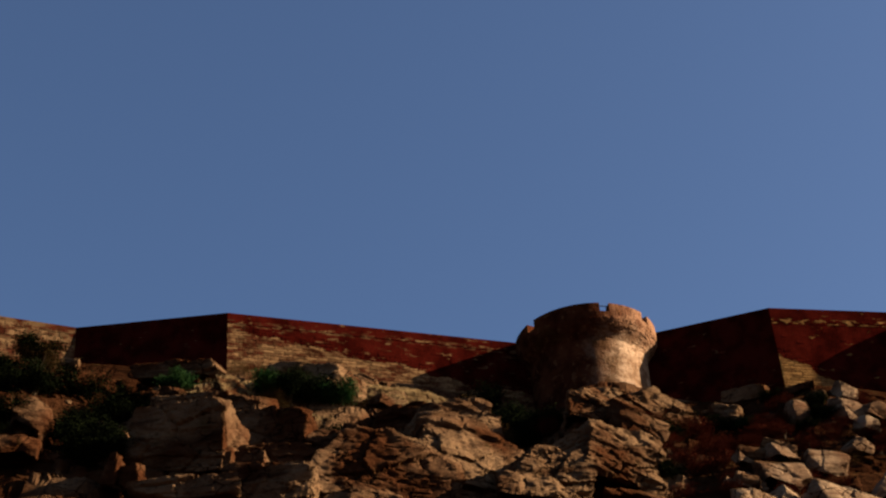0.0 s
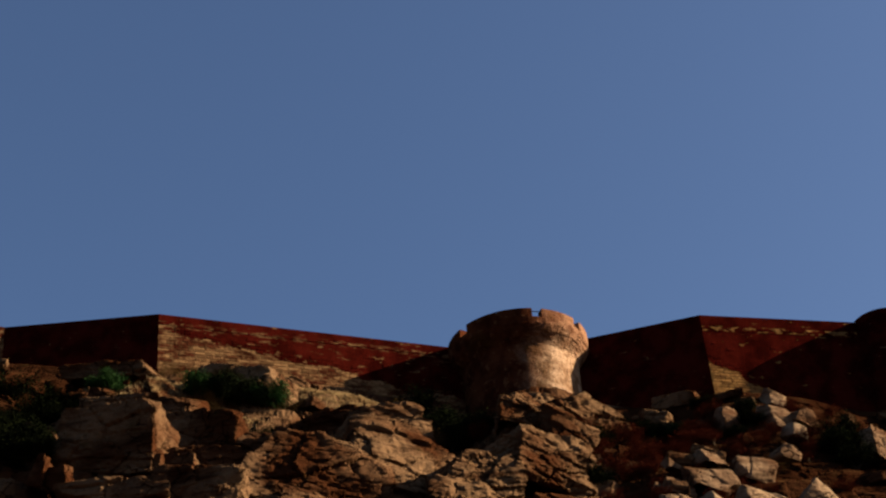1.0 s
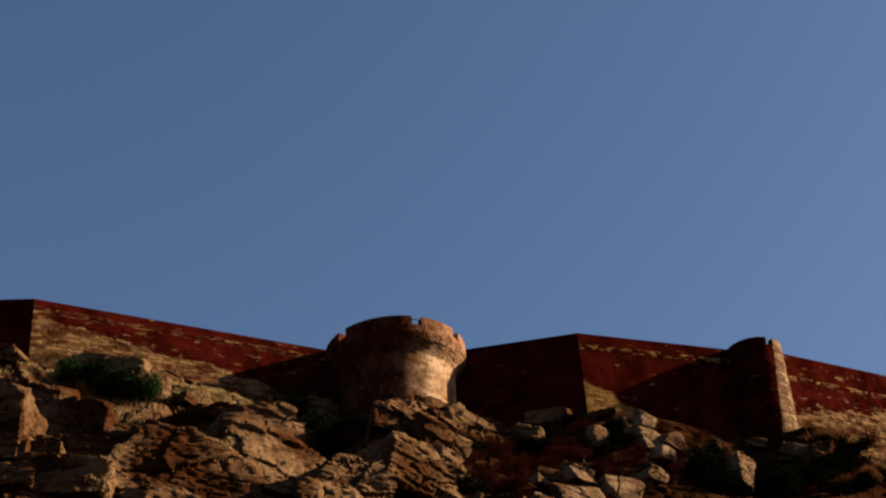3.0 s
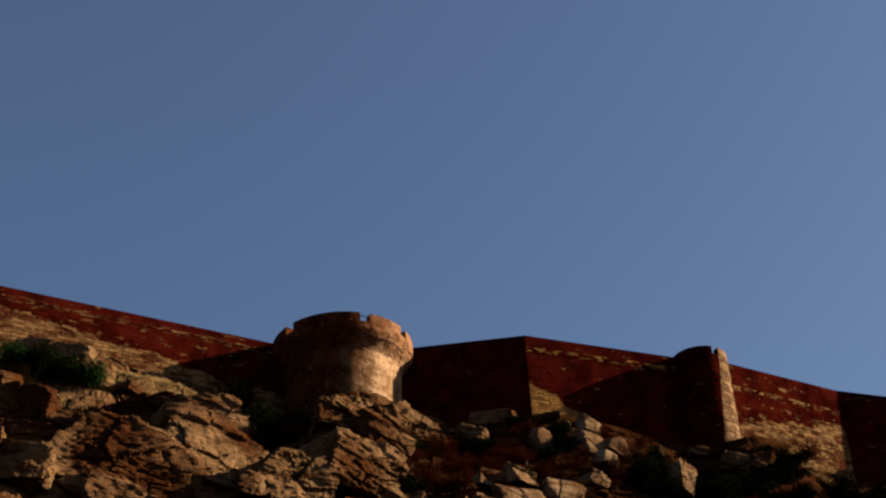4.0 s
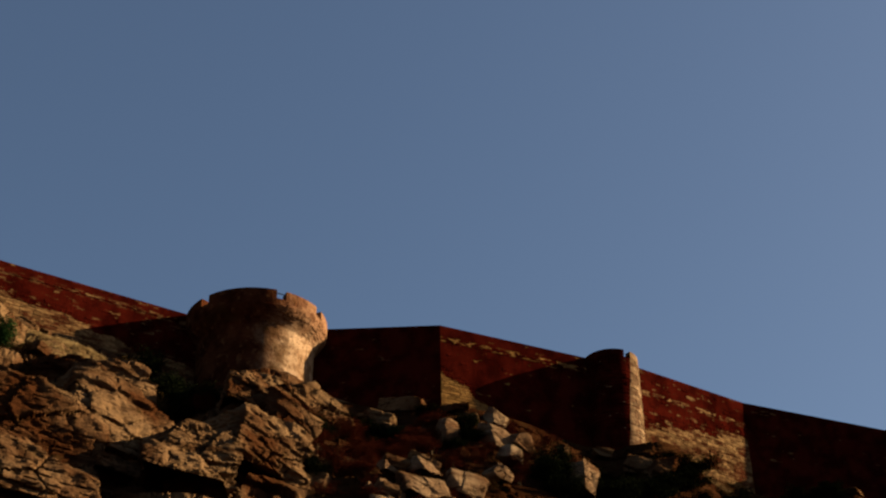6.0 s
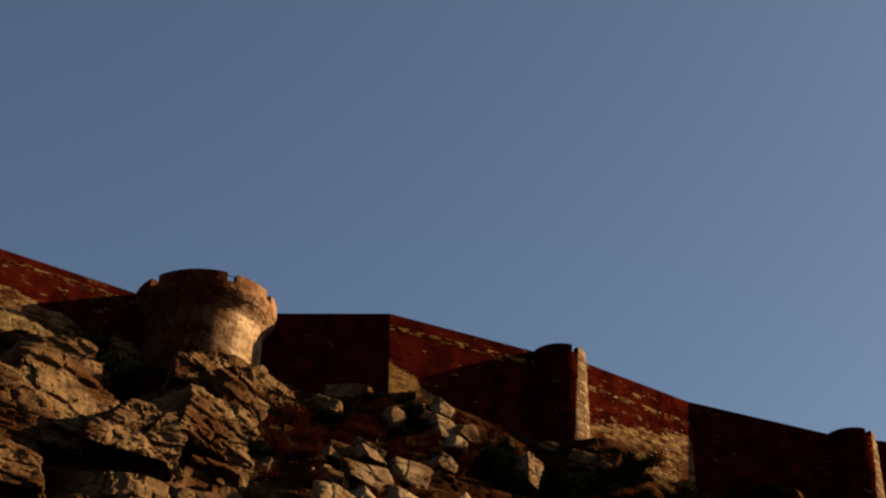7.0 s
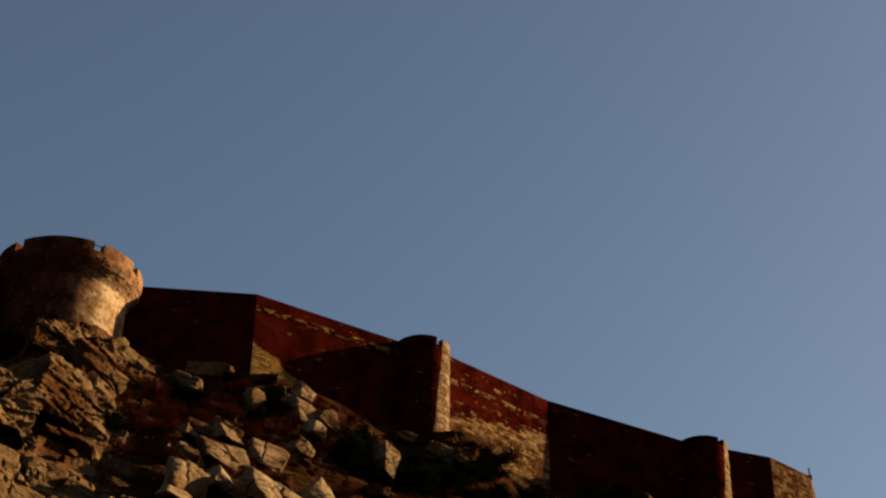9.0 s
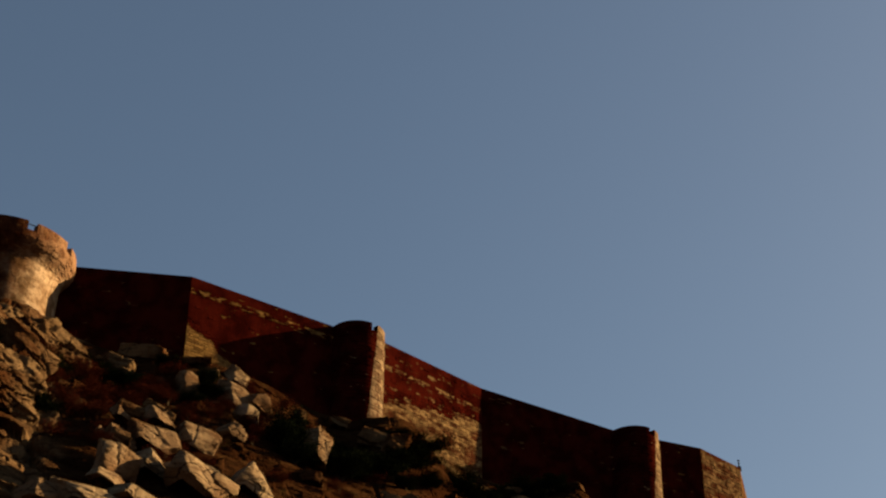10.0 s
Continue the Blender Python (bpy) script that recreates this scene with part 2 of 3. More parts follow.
LINE_Y = [-60, 67.6, 76.2, 77.6, 86.2, 84.0, 87.6, 87.8, 92.4, 97.6, 100.2, 103.3, 117.0, 330]
DROP_V = [-4000, -1, 0, 4, 9, 16, 24, 40, 60, 80, 95, 4000]
DROP_Z = [0, 0, 0.2, 3.2, 7.6, 14.6, 22.5, 33, 43, 50.0, 52.0, 53]
# spurs (+) and gullies (-): x, distance below the wall, half widths, height
SPURS = [(-5.9, 2.6, 2.4, 3.5, 1.2), (-5.8, 8.0, 3.0, 4.0, 1.5), (-11.8, 5.0, 2.6, 6.0, -3.6), (-0.4, 5.5, 2.6, 5.0, -2.4),
         (-18.0, 5.0, 4.0, 4.0, 1.0), (-27.0, 8.0, 2.4, 4.0, 1.4), (-31.8, 9.0, 3.0, 6.0, -2.2), (4.8, 4.0, 2.2, 3.0, 0.8),
         (17.6, 5.0, 2.6, 5.0, 2.0), (12.6, 5.5, 2.6, 5.0, -2.4), (22.5, 5.0, 2.6, 3.5, -1.2), (-37, 6, 3, 4, 0.8), (30.0, 5.5, 3.0, 3.5, 3.0),
         (-19.0, 9.4, 2.8, 2.4, -2.0), (-15.6, 9.0, 2.0, 3.0, 0.8)]


def hill_height(x, y):
    """Ground height of the hill, without the broken rock."""
    line = np.interp(x, LINE_X, LINE_Y)
    v = line - y
    z = np.interp(x, FOOT_X, FOOT_Z) - np.interp(v, DROP_V, DROP_Z)
    for sx, sv, wx, wv, amp in SPURS:
        z = z + amp * np.exp(-((x - sx) / wx) ** 2 - ((v - sv) / wv) ** 2)
    return z, v


def rocky(x, y):
    """Displaced rock surface: x, y, z of the ground at grid points."""
    z, v = hill_height(x, y)
    rough = smooth(0.0, 1.3, v) * (1 - smooth(19, 27, v)) * (1 - smooth(46, 60, np.abs(x)))
    z = z + smooth(20, 30, v) * (1 - smooth(70, 86, v)) * 1.6 * fbm(x * 0.12, y * 0.12, 5, 3)
    wild = 1 - 0.55 * smooth(-4.5, -1.5, x)
    z = z + rough * wild * (0.9 * fbm(x * 0.16, y * 0.16, 3, 5) + 0.25 * fbm(x * 1.1, y * 1.1, 11, 3))
    # beds of stone that dip to the east: treads and risers
    raw = z + 0.16 * x - 0.12 * y + 0.8 * fbm(x * 0.2, y * 0.2, 21, 3)
    bed = raw
    for thick, share in ((2.1, 0.62), (0.62, 0.6)):
        k = bed / thick
        f = k - np.floor(k)
        step = (smooth(0.45, 0.95, f) - f) * thick
        z = z + rough * wild * share * step
        bed = bed + rough * share * step
    # joints split the beds into blocks
    val, edge = cell_noise(x * 0.30 + 0.5 * fbm(x * 0.4, raw * 0.4, 31, 2), raw * 0.34, 41)
    val2, edge2 = cell_noise(x * 0.75, raw * 1.1, 43)
    push = 0.9 * (val - 0.5) - 0.3 * (1 - smooth(0.0, 0.08, edge)) + 0.35 * (val2 - 0.5) - 0.14 * (1 - smooth(0.0, 0.10, edge2))
    return x, y - rough * wild * push, z + 0.25 * rough * wild * push


def spread(lo, hi, step, far):
    """Grid lines: even between lo and hi, then ever wider out to far."""
    mid = list(np.arange(lo, hi + step / 2, step))
    up, down, s = [hi], [lo], step
    while up[-1] < far:
        s *= 1.22
        up.append(up[-1] + s), down.append(down[-1] - s)
    return np.array(down[:0:-1] + mid + up[1:])


def mesh_object(name, verts, faces, material, parent=None, smooth_shade=False):
    me = bpy.data.meshes.new(name)
    me.from_pydata(verts, [], faces)
    me.update()
    if smooth_shade:
        me.polygons.foreach_set("use_smooth", [True] * len(me.polygons))
    me.materials.append(material)
    ob = new(name, me)
    if parent is not None:
        ob.parent = parent
    return ob


def build_ground():
    xs, ys = spread(-44, 40, 0.13, 3200), spread(60, 98, 0.12, 3200)
    gx, gy = np.meshgrid(xs, ys)
    px, py, pz = rocky(gx, gy)
    nx, ny = len(xs), len(ys)
    verts = np.stack([px, py, pz], -1).reshape(-1, 3)
    i = (np.arange(ny - 1)[:, None] * nx + np.arange(nx - 1)[None]).ravel()
    faces = np.stack([i, i + 1, i + nx + 1, i + nx], 1)
    ob = mesh_object("ground", verts.tolist(), faces.tolist(), GROUND)
    return tagged(ob, "steep hillside of dark stony soil and broken sandstone", "hillside", kind="structure")


build_ground()


# ---- walls ----
def bm_object(name, bm, material, parent=None, label=""):
    me = bpy.data.meshes.new(name)
    bm.normal_update()
    bm.to_mesh(me)
    bm.free()
    me.materials.append(material)
    ob = new(name, me)
    if parent is not None:
        ob.parent = parent
    if label:
        tagged(ob, label)
    return ob


def part(name, bm, material, parent, label=""):
    return bm_object(name, bm, material, parent, label)


def box(bm, x0, x1, y0, y1, z0, z1, m=None):
    vs = [bm.verts.new(p) for p in ((x0, y0, z0), (x1, y0, z0), (x1, y1, z0), (x0, y1, z0),
                                    (x0, y0, z1), (x1, y0, z1), (x1, y1, z1), (x0, y1, z1))]
    for f in ((0, 3, 2, 1), (4, 5, 6, 7), (0, 1, 5, 4), (1, 2, 6, 5), (2, 3, 7, 6), (3, 0, 4, 7)):
        bm.faces.new([vs[k] for k in f])
    if m is not None:
        bmesh.ops.transform(bm, matrix=m, verts=vs)
    return vs


def wall_core(name, a, b, top_a, top_b, foot, material, label, thick=1.6):
    """A battlement wall between two plan points: local x along it, y into the fort."""
    d = Vector((b[0] - a[0], b[1] - a[1], 0))
    length, ang = d.length, math.degrees(math.atan2(d.y, d.x))
    bm = bmesh.new()
    vs = box(bm, 0, length, 0, thick, foot, top_a)
    for v in vs:
        if v.co.z > foot + 1 and v.co.x > length / 2:
            v.co.z = top_b
    ob = bm_object(name, bm, material)
    ob.matrix_world = pose(a[0], a[1], 0, 0, 0, ang)
    tagged(ob, label, "fortress wall", "curtain walls", "structure")
    return ob, length


WALLS = [
    ("wall_1", LEFT, CA0, 55.0, 55.0, 49.0, "bare", "sunlit bare sandstone curtain wall at the west end"),
    ("wall_2", CA0, CA, 55.0, 55.0, 48.0, "dark", "shaded red-washed curtain wall of coursed stone"),
    ("wall_3", CA, (-9.0, 89.1), 55.0, 55.0, 47.0, "west", "curtain wall with red wash worn off its lower stones"),
    ("wall_4", (-7.0, 89.15), CB, 55.0, 55.0, 46.0, "dark", "shaded dark red curtain wall beside the round bastion"),
    ("wall_5", CB, TOW1, 55.0, 55.0, 45.0, "middle", "red-washed curtain wall with a bare stone band"),
    ("wall_6", (15.4, 92.8), CC, 55.0, 55.0, 45.0, "east", "curtain wall of tan stone with flaking red wash"),
    ("wall_7", CC, TOW2, 55.0, 53.75, 42.0, "dark", "long shaded dark red curtain wall"),
    ("wall_8", (37.6, 100.86), CD, 53.9, 53.9, 42.0, "middle", "short dark red curtain wall past the far turret"),
    ("wall_9", CD, CE, 53.9, 53.9, 42.0, "bare", "sunlit bare stone curtain wall at the east end"),
    ("wall_10", CE, END, 53.9, 51.0, 38.0, "bare", "bare stone curtain wall turning away downhill"),
]
walls = {}
for name, a, b, ta, tb, foot, mat, label in WALLS:
    walls[name] = wall_core(name, a, b, ta, tb, foot, WASH[mat + "_rest"], label)


def drum(profile, segments=256):
    bm = bmesh.new()
    rings = []
    for r, z in profile:
        rings.append([bm.verts.new((r * math.sin(2 * math.pi * k / segments), -r * math.cos(2 * math.pi * k / segments), z))
                      for k in range(segments)])
    for a, b in zip(rings, rings[1:]):
        for k in range(segments):
            bm.faces.new((a[k], a[(k + 1) % segments], b[(k + 1) % segments], b[k]))
    bm.faces.new(rings[-1])
    return bm


def merlon(bm, r0, r1, a0, a1, z0, z1):
    """A curved block of parapet between two angles (degrees from the front, east positive)."""
    n = max(2, int((a1 - a0) / 4))
    cols = []
    for k in range(n + 1):
        a = radians(a0 + (a1 - a0) * k / n)
        s, c = math.sin(a), -math.cos(a)
        cols.append([bm.verts.new((r * s, r * c, z)) for r, z in ((r1, z0), (r1, z1), (r0, z1), (r0, z0))])
    for p, q in zip(cols, cols[1:]):
        for k in range(4):
            bm.faces.new((p[k], q[k], q[(k + 1) % 4], p[(k + 1) % 4]))
    bm.faces.new(cols[0][::-1]), bm.faces.new(cols[-1])


def build_bastion():
    base = new("bastion")
    base.matrix_world = pose(BAST[0], BAST[1], 0)
    tagged(base, "round stone bastion with flared, crenellated rim above rock", "bastion", kind="structure")
    prof = [(3.70, 46.0), (3.68, 48.5), (3.66, 50.5), (3.66, 52.4), (3.69, 52.85), (3.86, 53.12), (4.24, 53.55), (4.40, 53.9), (4.46, 54.32)]
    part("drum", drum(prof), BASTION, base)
    gaps = [-150, -97, -41, 24, 64, 110, 165]
    for g0, g1 in zip(gaps, gaps[1:] + [gaps[0] + 360]):
        bm = bmesh.new()
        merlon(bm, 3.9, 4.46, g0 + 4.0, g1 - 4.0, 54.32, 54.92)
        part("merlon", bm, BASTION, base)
    # a thin rail across one crenel
    a0, a1 = (Vector((4.3 * math.sin(radians(a)), -4.3 * math.cos(radians(a)), 54.78)) for a in (19.0, 29.0))
    bm = bmesh.new()
    bmesh.ops.create_cone(bm, cap_ends=True, segments=8, radius1=0.03, radius2=0.03, depth=(a1 - a0).length,
                          matrix=Matrix.Translation((a0 + a1) / 2) @ (a1 - a0).to_track_quat("Z", "Y").to_matrix().to_4x4())
    part("rail", bm, IRON, base, "thin dark iron rail")
    return base


bastion = build_bastion()


def build_turret(name, at, r, top, foot, label, mat):
    base = new(name)
    base.matrix_world = pose(at[0], at[1], 0)
    tagged(base, label, "turret", "wall turrets", "structure")
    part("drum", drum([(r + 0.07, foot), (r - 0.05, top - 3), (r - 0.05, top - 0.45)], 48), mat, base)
    for g0, g1 in ((-170, 22), (38, 180)):
        bm = bmesh.new()
        merlon(bm, r - 0.4, r, g0, g1, top - 0.45, top + 0.05)
        part("merlon", bm, mat, base)
    return base


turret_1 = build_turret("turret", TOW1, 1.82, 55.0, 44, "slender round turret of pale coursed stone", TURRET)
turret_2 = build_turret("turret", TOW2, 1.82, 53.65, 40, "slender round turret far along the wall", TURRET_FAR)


# ---- rocks on the slope ----
def rock_arrays(length, depth, height, facets, seed, layered, lean=0.0, askew=0.24, uneven=1.0):
    """A block of bedded stone about the origin, broken along a few flat faces: points and quads."""
    n = [int(max(12, min(70, v / 0.085))) for v in (length, depth, height)]
    pts, quads, index = [], [], {}

    def vert(i, j, k):
        if (i, j, k) not in index:
            index[(i, j, k)] = len(pts)
            pts.append((2 * i / n[0] - 1, 2 * j / n[1] - 1, 2 * k / n[2] - 1))
        return index[(i, j, k)]

    for i in range(n[0]):
        for k in range(n[2]):
            quads.append((vert(i, 0, k), vert(i + 1, 0, k), vert(i + 1, 0, k + 1), vert(i, 0, k + 1)))
            quads.append((vert(i + 1, n[1], k), vert(i, n[1], k), vert(i, n[1], k + 1), vert(i + 1, n[1], k + 1)))
    for j in range(n[1]):
        for k in range(n[2]):
            quads.append((vert(0, j + 1, k), vert(0, j, k), vert(0, j, k + 1), vert(0, j + 1, k + 1)))
            quads.append((vert(n[0], j, k), vert(n[0], j + 1, k), vert(n[0], j + 1, k + 1), vert(n[0], j, k + 1)))
    for i in range(n[0]):
        for j in range(n[1]):
            quads.append((vert(i, j, n[2]), vert(i + 1, j, n[2]), vert(i + 1, j + 1, n[2]), vert(i, j + 1, n[2])))
    p = np.array(pts)
    p = p / np.linalg.norm(p, axis=1, keepdims=True)
    rng = random.Random(seed * 7 + 1)
    reach = np.full(len(p), 1.6)
    # the six faces of the block, each a little askew, then corners knocked off
    for axis in range(3):
        for sign in (-1, 1):
            v = [rng.uniform(-askew, askew) for c in range(3)]
            v[axis] = sign
            v = np.array(v) / np.linalg.norm(v)
            reach = np.minimum(reach, rng.uniform(0.93, 1.03) / np.maximum(p @ v, 1e-3))
    for c in range(facets):
        v = np.array([rng.gauss(0, 1), rng.gauss(-0.3, 1), rng.gauss(0.25, 0.9)])
        v = v / np.linalg.norm(v)
        reach = np.minimum(reach, rng.uniform(0.86, 1.14) / np.maximum(p @ v, 1e-3))
    half = np.array([length, depth, height]) / 2
    q = p * reach[:, None] * half
    o = seed * 17.3
    a, b = q[:, 0] + 0.6 * q[:, 1] + o, q[:, 2] - 0.5 * q[:, 1] + 0.37 * o
    lump = 0.26 * fbm(a * 0.6, b * 0.8, seed, 3) + 0.15 * fbm(a * 2.4, b * 3.9, seed + 5, 5, 0.6)
    # beds of uneven thickness, some set back, with thin open joints that come and go
    bed = q[:, 2] + 0.10 * q[:, 0] + 0.4 * fbm(a * 0.35, b * 0.35, seed + 3, 3)
    thick = 0.34 + 0.36 * hash2(np.array([seed * 1.0]), np.array([3.0]), 5)[0]
    k = bed / thick
    f = k - np.floor(k)
    lay = hash2(np.floor(k), np.full(k.shape, float(seed)), 9) - 0.5
    open_joint = smooth(-0.05, 0.2, fbm(a * 0.5, np.floor(k) * 3.7, seed + 8, 2))
    groove = np.maximum(0, 1 - np.minimum(f, 1 - f) / 0.10) * open_joint
    val, edge = cell_noise(a * 0.42, b * 0.55, seed + 20)
    out = lump + layered * (0.24 * lay - 0.15 * groove) + 0.40 * (val - 0.5) - 0.20 * (1 - smooth(0, 0.06, edge))
    out = uneven * out * min(1.0, 0.16 + 0.34 * min(length, depth, height))
    flat = p.copy()
    flat[:, 2] *= 0.45
    flat = flat / (np.linalg.norm(flat, axis=1, keepdims=True) + 1e-6)
    q = q + flat * out[:, None]
    q[:, 1] += lean * q[:, 2]
    return q, np.array(quads)


ROCK_STYLE = {  # name, knocked-off corners, layering, lean into the hill, skew of the faces, unevenness, label
    "ledge": ("rock_ledge", 2, 1.0, 0.1, 0.16, 1.0, "bedded tan sandstone ledge jutting from the slope"),
    "crag": ("crag", 3, 0.9, 0.5, 0.24, 1.2, "cracked sandstone crag sloping up the hillside"),
    "block": ("rock_block", 1, 0.6, 0.0, 0.08, 0.8, "square-faced sandstone block with a sunlit top"),
    "slab": ("rock_slab", 4, 0.5, 0.4, 0.24, 0.6, "tilted pale sandstone slab on the slope"),
    "boulder": ("boulder", 3, 0.6, 0.2, 0.36, 0.6, "weathered pale sandstone boulder on the slope"),
    "pillar": ("rock_splinter", 5, 0.5, 0.0, 0.24, 0.8, "thin upright splinter of sandstone"),
    "dome": ("rock_outcrop", 4, 0.3, 0.25, 0.2, 0.9, "rounded dark rock outcrop behind green bushes"),
}
rock_count = 0


def rock(style, x, y, z, length, depth, height, yaw, dip):
    global rock_count
    rock_count += 1
    name, facets, layered, lean, askew, uneven, label = ROCK_STYLE[style]
    pts, quads = rock_arrays(length * 1.08, depth * 1.1, height * 1.08, facets, rock_count, layered, lean, askew, uneven)
    pale = style in ("boulder", "slab") and x > -20
    ob = mesh_object(name, pts.tolist(), quads.tolist(), PALE_ROCK if pale else ROCK, None, True)
    ob.data.set_sharp_from_angle(angle=radians(34))
    ob.matrix_world = pose(x, y, z, random.uniform(-4, 5), dip, yaw)
    return tagged(ob, label, "rock", "rocks on the hillside")


random.seed(5)
# style, x, y, z of the middle, length, depth, height, turn, dip of the beds eastwards
for row in (
    ("ledge", -29.7, 74.6, 49.00, 4.5, 1.2, 1.1, 5, 4),
    ("dome", -22.6, 76.1, 46.60, 5.2, 3.4, 3.2, -2, 4),
    ("ledge", -25.3, 68.0, 42.00, 5.4, 1.7, 1.5, 3, 6),
    ("block", -25.3, 64.3, 37.80, 4.6, 3.2, 3.4, 3, 4),
    ("block", -22.6, 68.6, 40.00, 4.0, 2.7, 2.4, 3, 7),
    ("ledge", -23.4, 63.6, 36.50, 1.4, 1.0, 1.1, 3, 3),
    ("ledge", -21.1, 65.9, 37.20, 3.8, 1.3, 1.2, 3, 5),
    ("block", -20.7, 63.3, 34.50, 3.6, 2.0, 1.8, 5, 4),
    ("ledge", -23.5, 59.9, 33.30, 4.2, 1.2, 1.1, 3, 2),
    ("pillar", -26.8, 59.6, 34.50, 0.9, 1.2, 1.9, 20, 8),
    ("pillar", -25.9, 59.7, 34.20, 0.9, 0.7, 1.2, -10, -10),
    ("slab", -33.8, 65.5, 41.90, 1.7, 1.2, 1.9, 10, 28),
    ("slab", -32.2, 60.9, 37.50, 2.0, 1.4, 1.2, 5, 4),
    ("slab", -36.1, 65.8, 43.50, 1.3, 0.9, 1.0, 5, 10),
    ("crag", -15.4, 76.7, 43.10, 5.4, 4.6, 4.1, 30, 14),
    ("crag", -17.3, 68.6, 36.90, 6.0, 4.4, 3.6, 18, 8),
    ("crag", -14.1, 73.1, 38.90, 4.8, 3.5, 4.2, 30, 8),
    ("block", -22.3, 64.4, 36.50, 1.9, 1.3, 1.1, 4, 4),
    ("block", -20.5, 63.1, 34.20, 3.5, 2.0, 1.7, 3, 4),
    ("crag", -16.9, 76.4, 43.80, 4.1, 2.5, 2.0, 26, 8),
    ("crag", -17.3, 67.7, 35.60, 6.5, 4.6, 5.0, 20, 8),
    ("crag", -14.3, 72.1, 37.90, 4.1, 4.2, 6.5, 30, 8),
    ("crag", -12.6, 74.7, 39.00, 2.8, 3.9, 6.0, 42, 8),
    ("crag", -15.1, 65.4, 32.30, 4.9, 3.5, 4.0, 18, 8),
    ("crag", -7.4, 76.2, 43.10, 2.4, 2.1, 3.2, 24, 18),
    ("crag", -5.0, 80.4, 43.40, 5.0, 4.4, 2.8, 30, 24),
    ("ledge", -5.0, 75.9, 41.80, 2.7, 1.3, 1.2, 28, 26),
    ("ledge", -4.9, 75.1, 40.60, 2.5, 1.3, 1.2, 26, 24),
    ("crag", -6.3, 71.3, 36.70, 4.4, 3.1, 4.6, 30, 14),
    ("crag", -8.9, 68.5, 34.90, 3.9, 2.9, 3.6, 14, 12),
    ("ledge", -6.7, 71.5, 38.30, 2.5, 1.1, 1.0, 24, 20),
    ("block", 1.0, 87.8, 48.70, 2.6, 1.2, 0.9, -10, 4),
    ("ledge", -0.2, 85.2, 46.40, 1.7, 0.8, 0.7, 10, 16),
    ("ledge", -0.1, 84.0, 45.10, 1.8, 0.7, 0.7, 10, 12),
    ("ledge", 0.5, 73.7, 37.60, 1.1, 0.8, 0.7, 14, 12),
    ("ledge", 0.3, 70.8, 34.80, 1.0, 0.7, 0.7, 14, 12),
    ("slab", 3.6, 80.2, 42.65, 0.9, 1.1, 1.7, 30, 4),
    ("boulder", 6.6, 84.2, 45.75, 1.3, 1.0, 1.1, 34, 14),
    ("boulder", 6.2, 80.4, 42.35, 1.5, 1.2, 1.9, 44, 10),
    ("boulder", 7.5, 80.7, 42.35, 1.6, 1.2, 1.0, 40, 18),
    ("boulder", 6.9, 78.5, 40.45, 1.2, 0.9, 0.8, 36, 18),
    ("boulder", 5.8, 75.6, 37.95, 1.1, 0.9, 0.8, 34, 10),
    ("slab", 0.3, 73.6, 37.25, 1.1, 0.7, 0.7, 38, 14),
    ("slab", 2.0, 74.2, 37.45, 1.7, 1.2, 1.2, 38, 16),
    ("boulder", 1.7, 72.1, 35.35, 2.0, 1.5, 1.6, 32, 18),
    ("boulder", 0.2, 71.3, 34.85, 1.3, 1.0, 1.1, 34, 14),
    ("slab", -0.6, 71.3, 35.15, 0.7, 0.4, 0.4, 38, 12),
    ("boulder", 0.2, 68.3, 31.95, 2.1, 1.5, 1.6, 32, 10),
    ("boulder", 1.8, 70.0, 32.95, 1.4, 1.1, 1.3, 30, 16),
    ("boulder", 3.9, 73.8, 36.25, 2.0, 1.5, 1.4, 24, 18),
    ("boulder", 3.4, 70.0, 32.75, 1.6, 1.2, 1.0, 28, 16),
    ("ledge", 2.0, 74.8, 38.30, 1.6, 0.6, 0.5, 20, 16),
    ("boulder", 4.1, 69.8, 32.25, 2.6, 2.0, 2.0, 22, 22),
    ("boulder", 6.7, 71.4, 33.15, 1.8, 1.3, 1.6, 28, 22),
    ("boulder", 3.7, 74.1, 36.55, 1.6, 1.2, 1.0, 20, 18),
    ("slab", -0.7, 64.6, 28.65, 2.5, 1.2, 1.1, 28, 10),
    ("slab", 1.4, 65.5, 29.25, 2.1, 1.0, 0.9, 34, 12),
    ("slab", -2.4, 64.4, 28.45, 1.9, 1.3, 1.2, 28, 10),
    ("slab", 0.0, 66.5, 30.55, 1.5, 0.8, 0.7, 34, 12),
    ("boulder", 10.0, 79.8, 39.65, 1.8, 1.8, 1.9, 18, 14),
    ("boulder", 10.6, 78.7, 39.05, 1.4, 1.3, 2.0, 46, 20),
    ("pillar", 10.2, 82.9, 42.85, 0.6, 0.7, 1.2, 20, -12),
    ("crag", 15.5, 87.7, 44.30, 2.2, 1.7, 1.5, -14, 14),
    ("ledge", 16.1, 84.9, 43.00, 1.3, 1.1, 1.9, 6, 18),
):
    rock(*row)


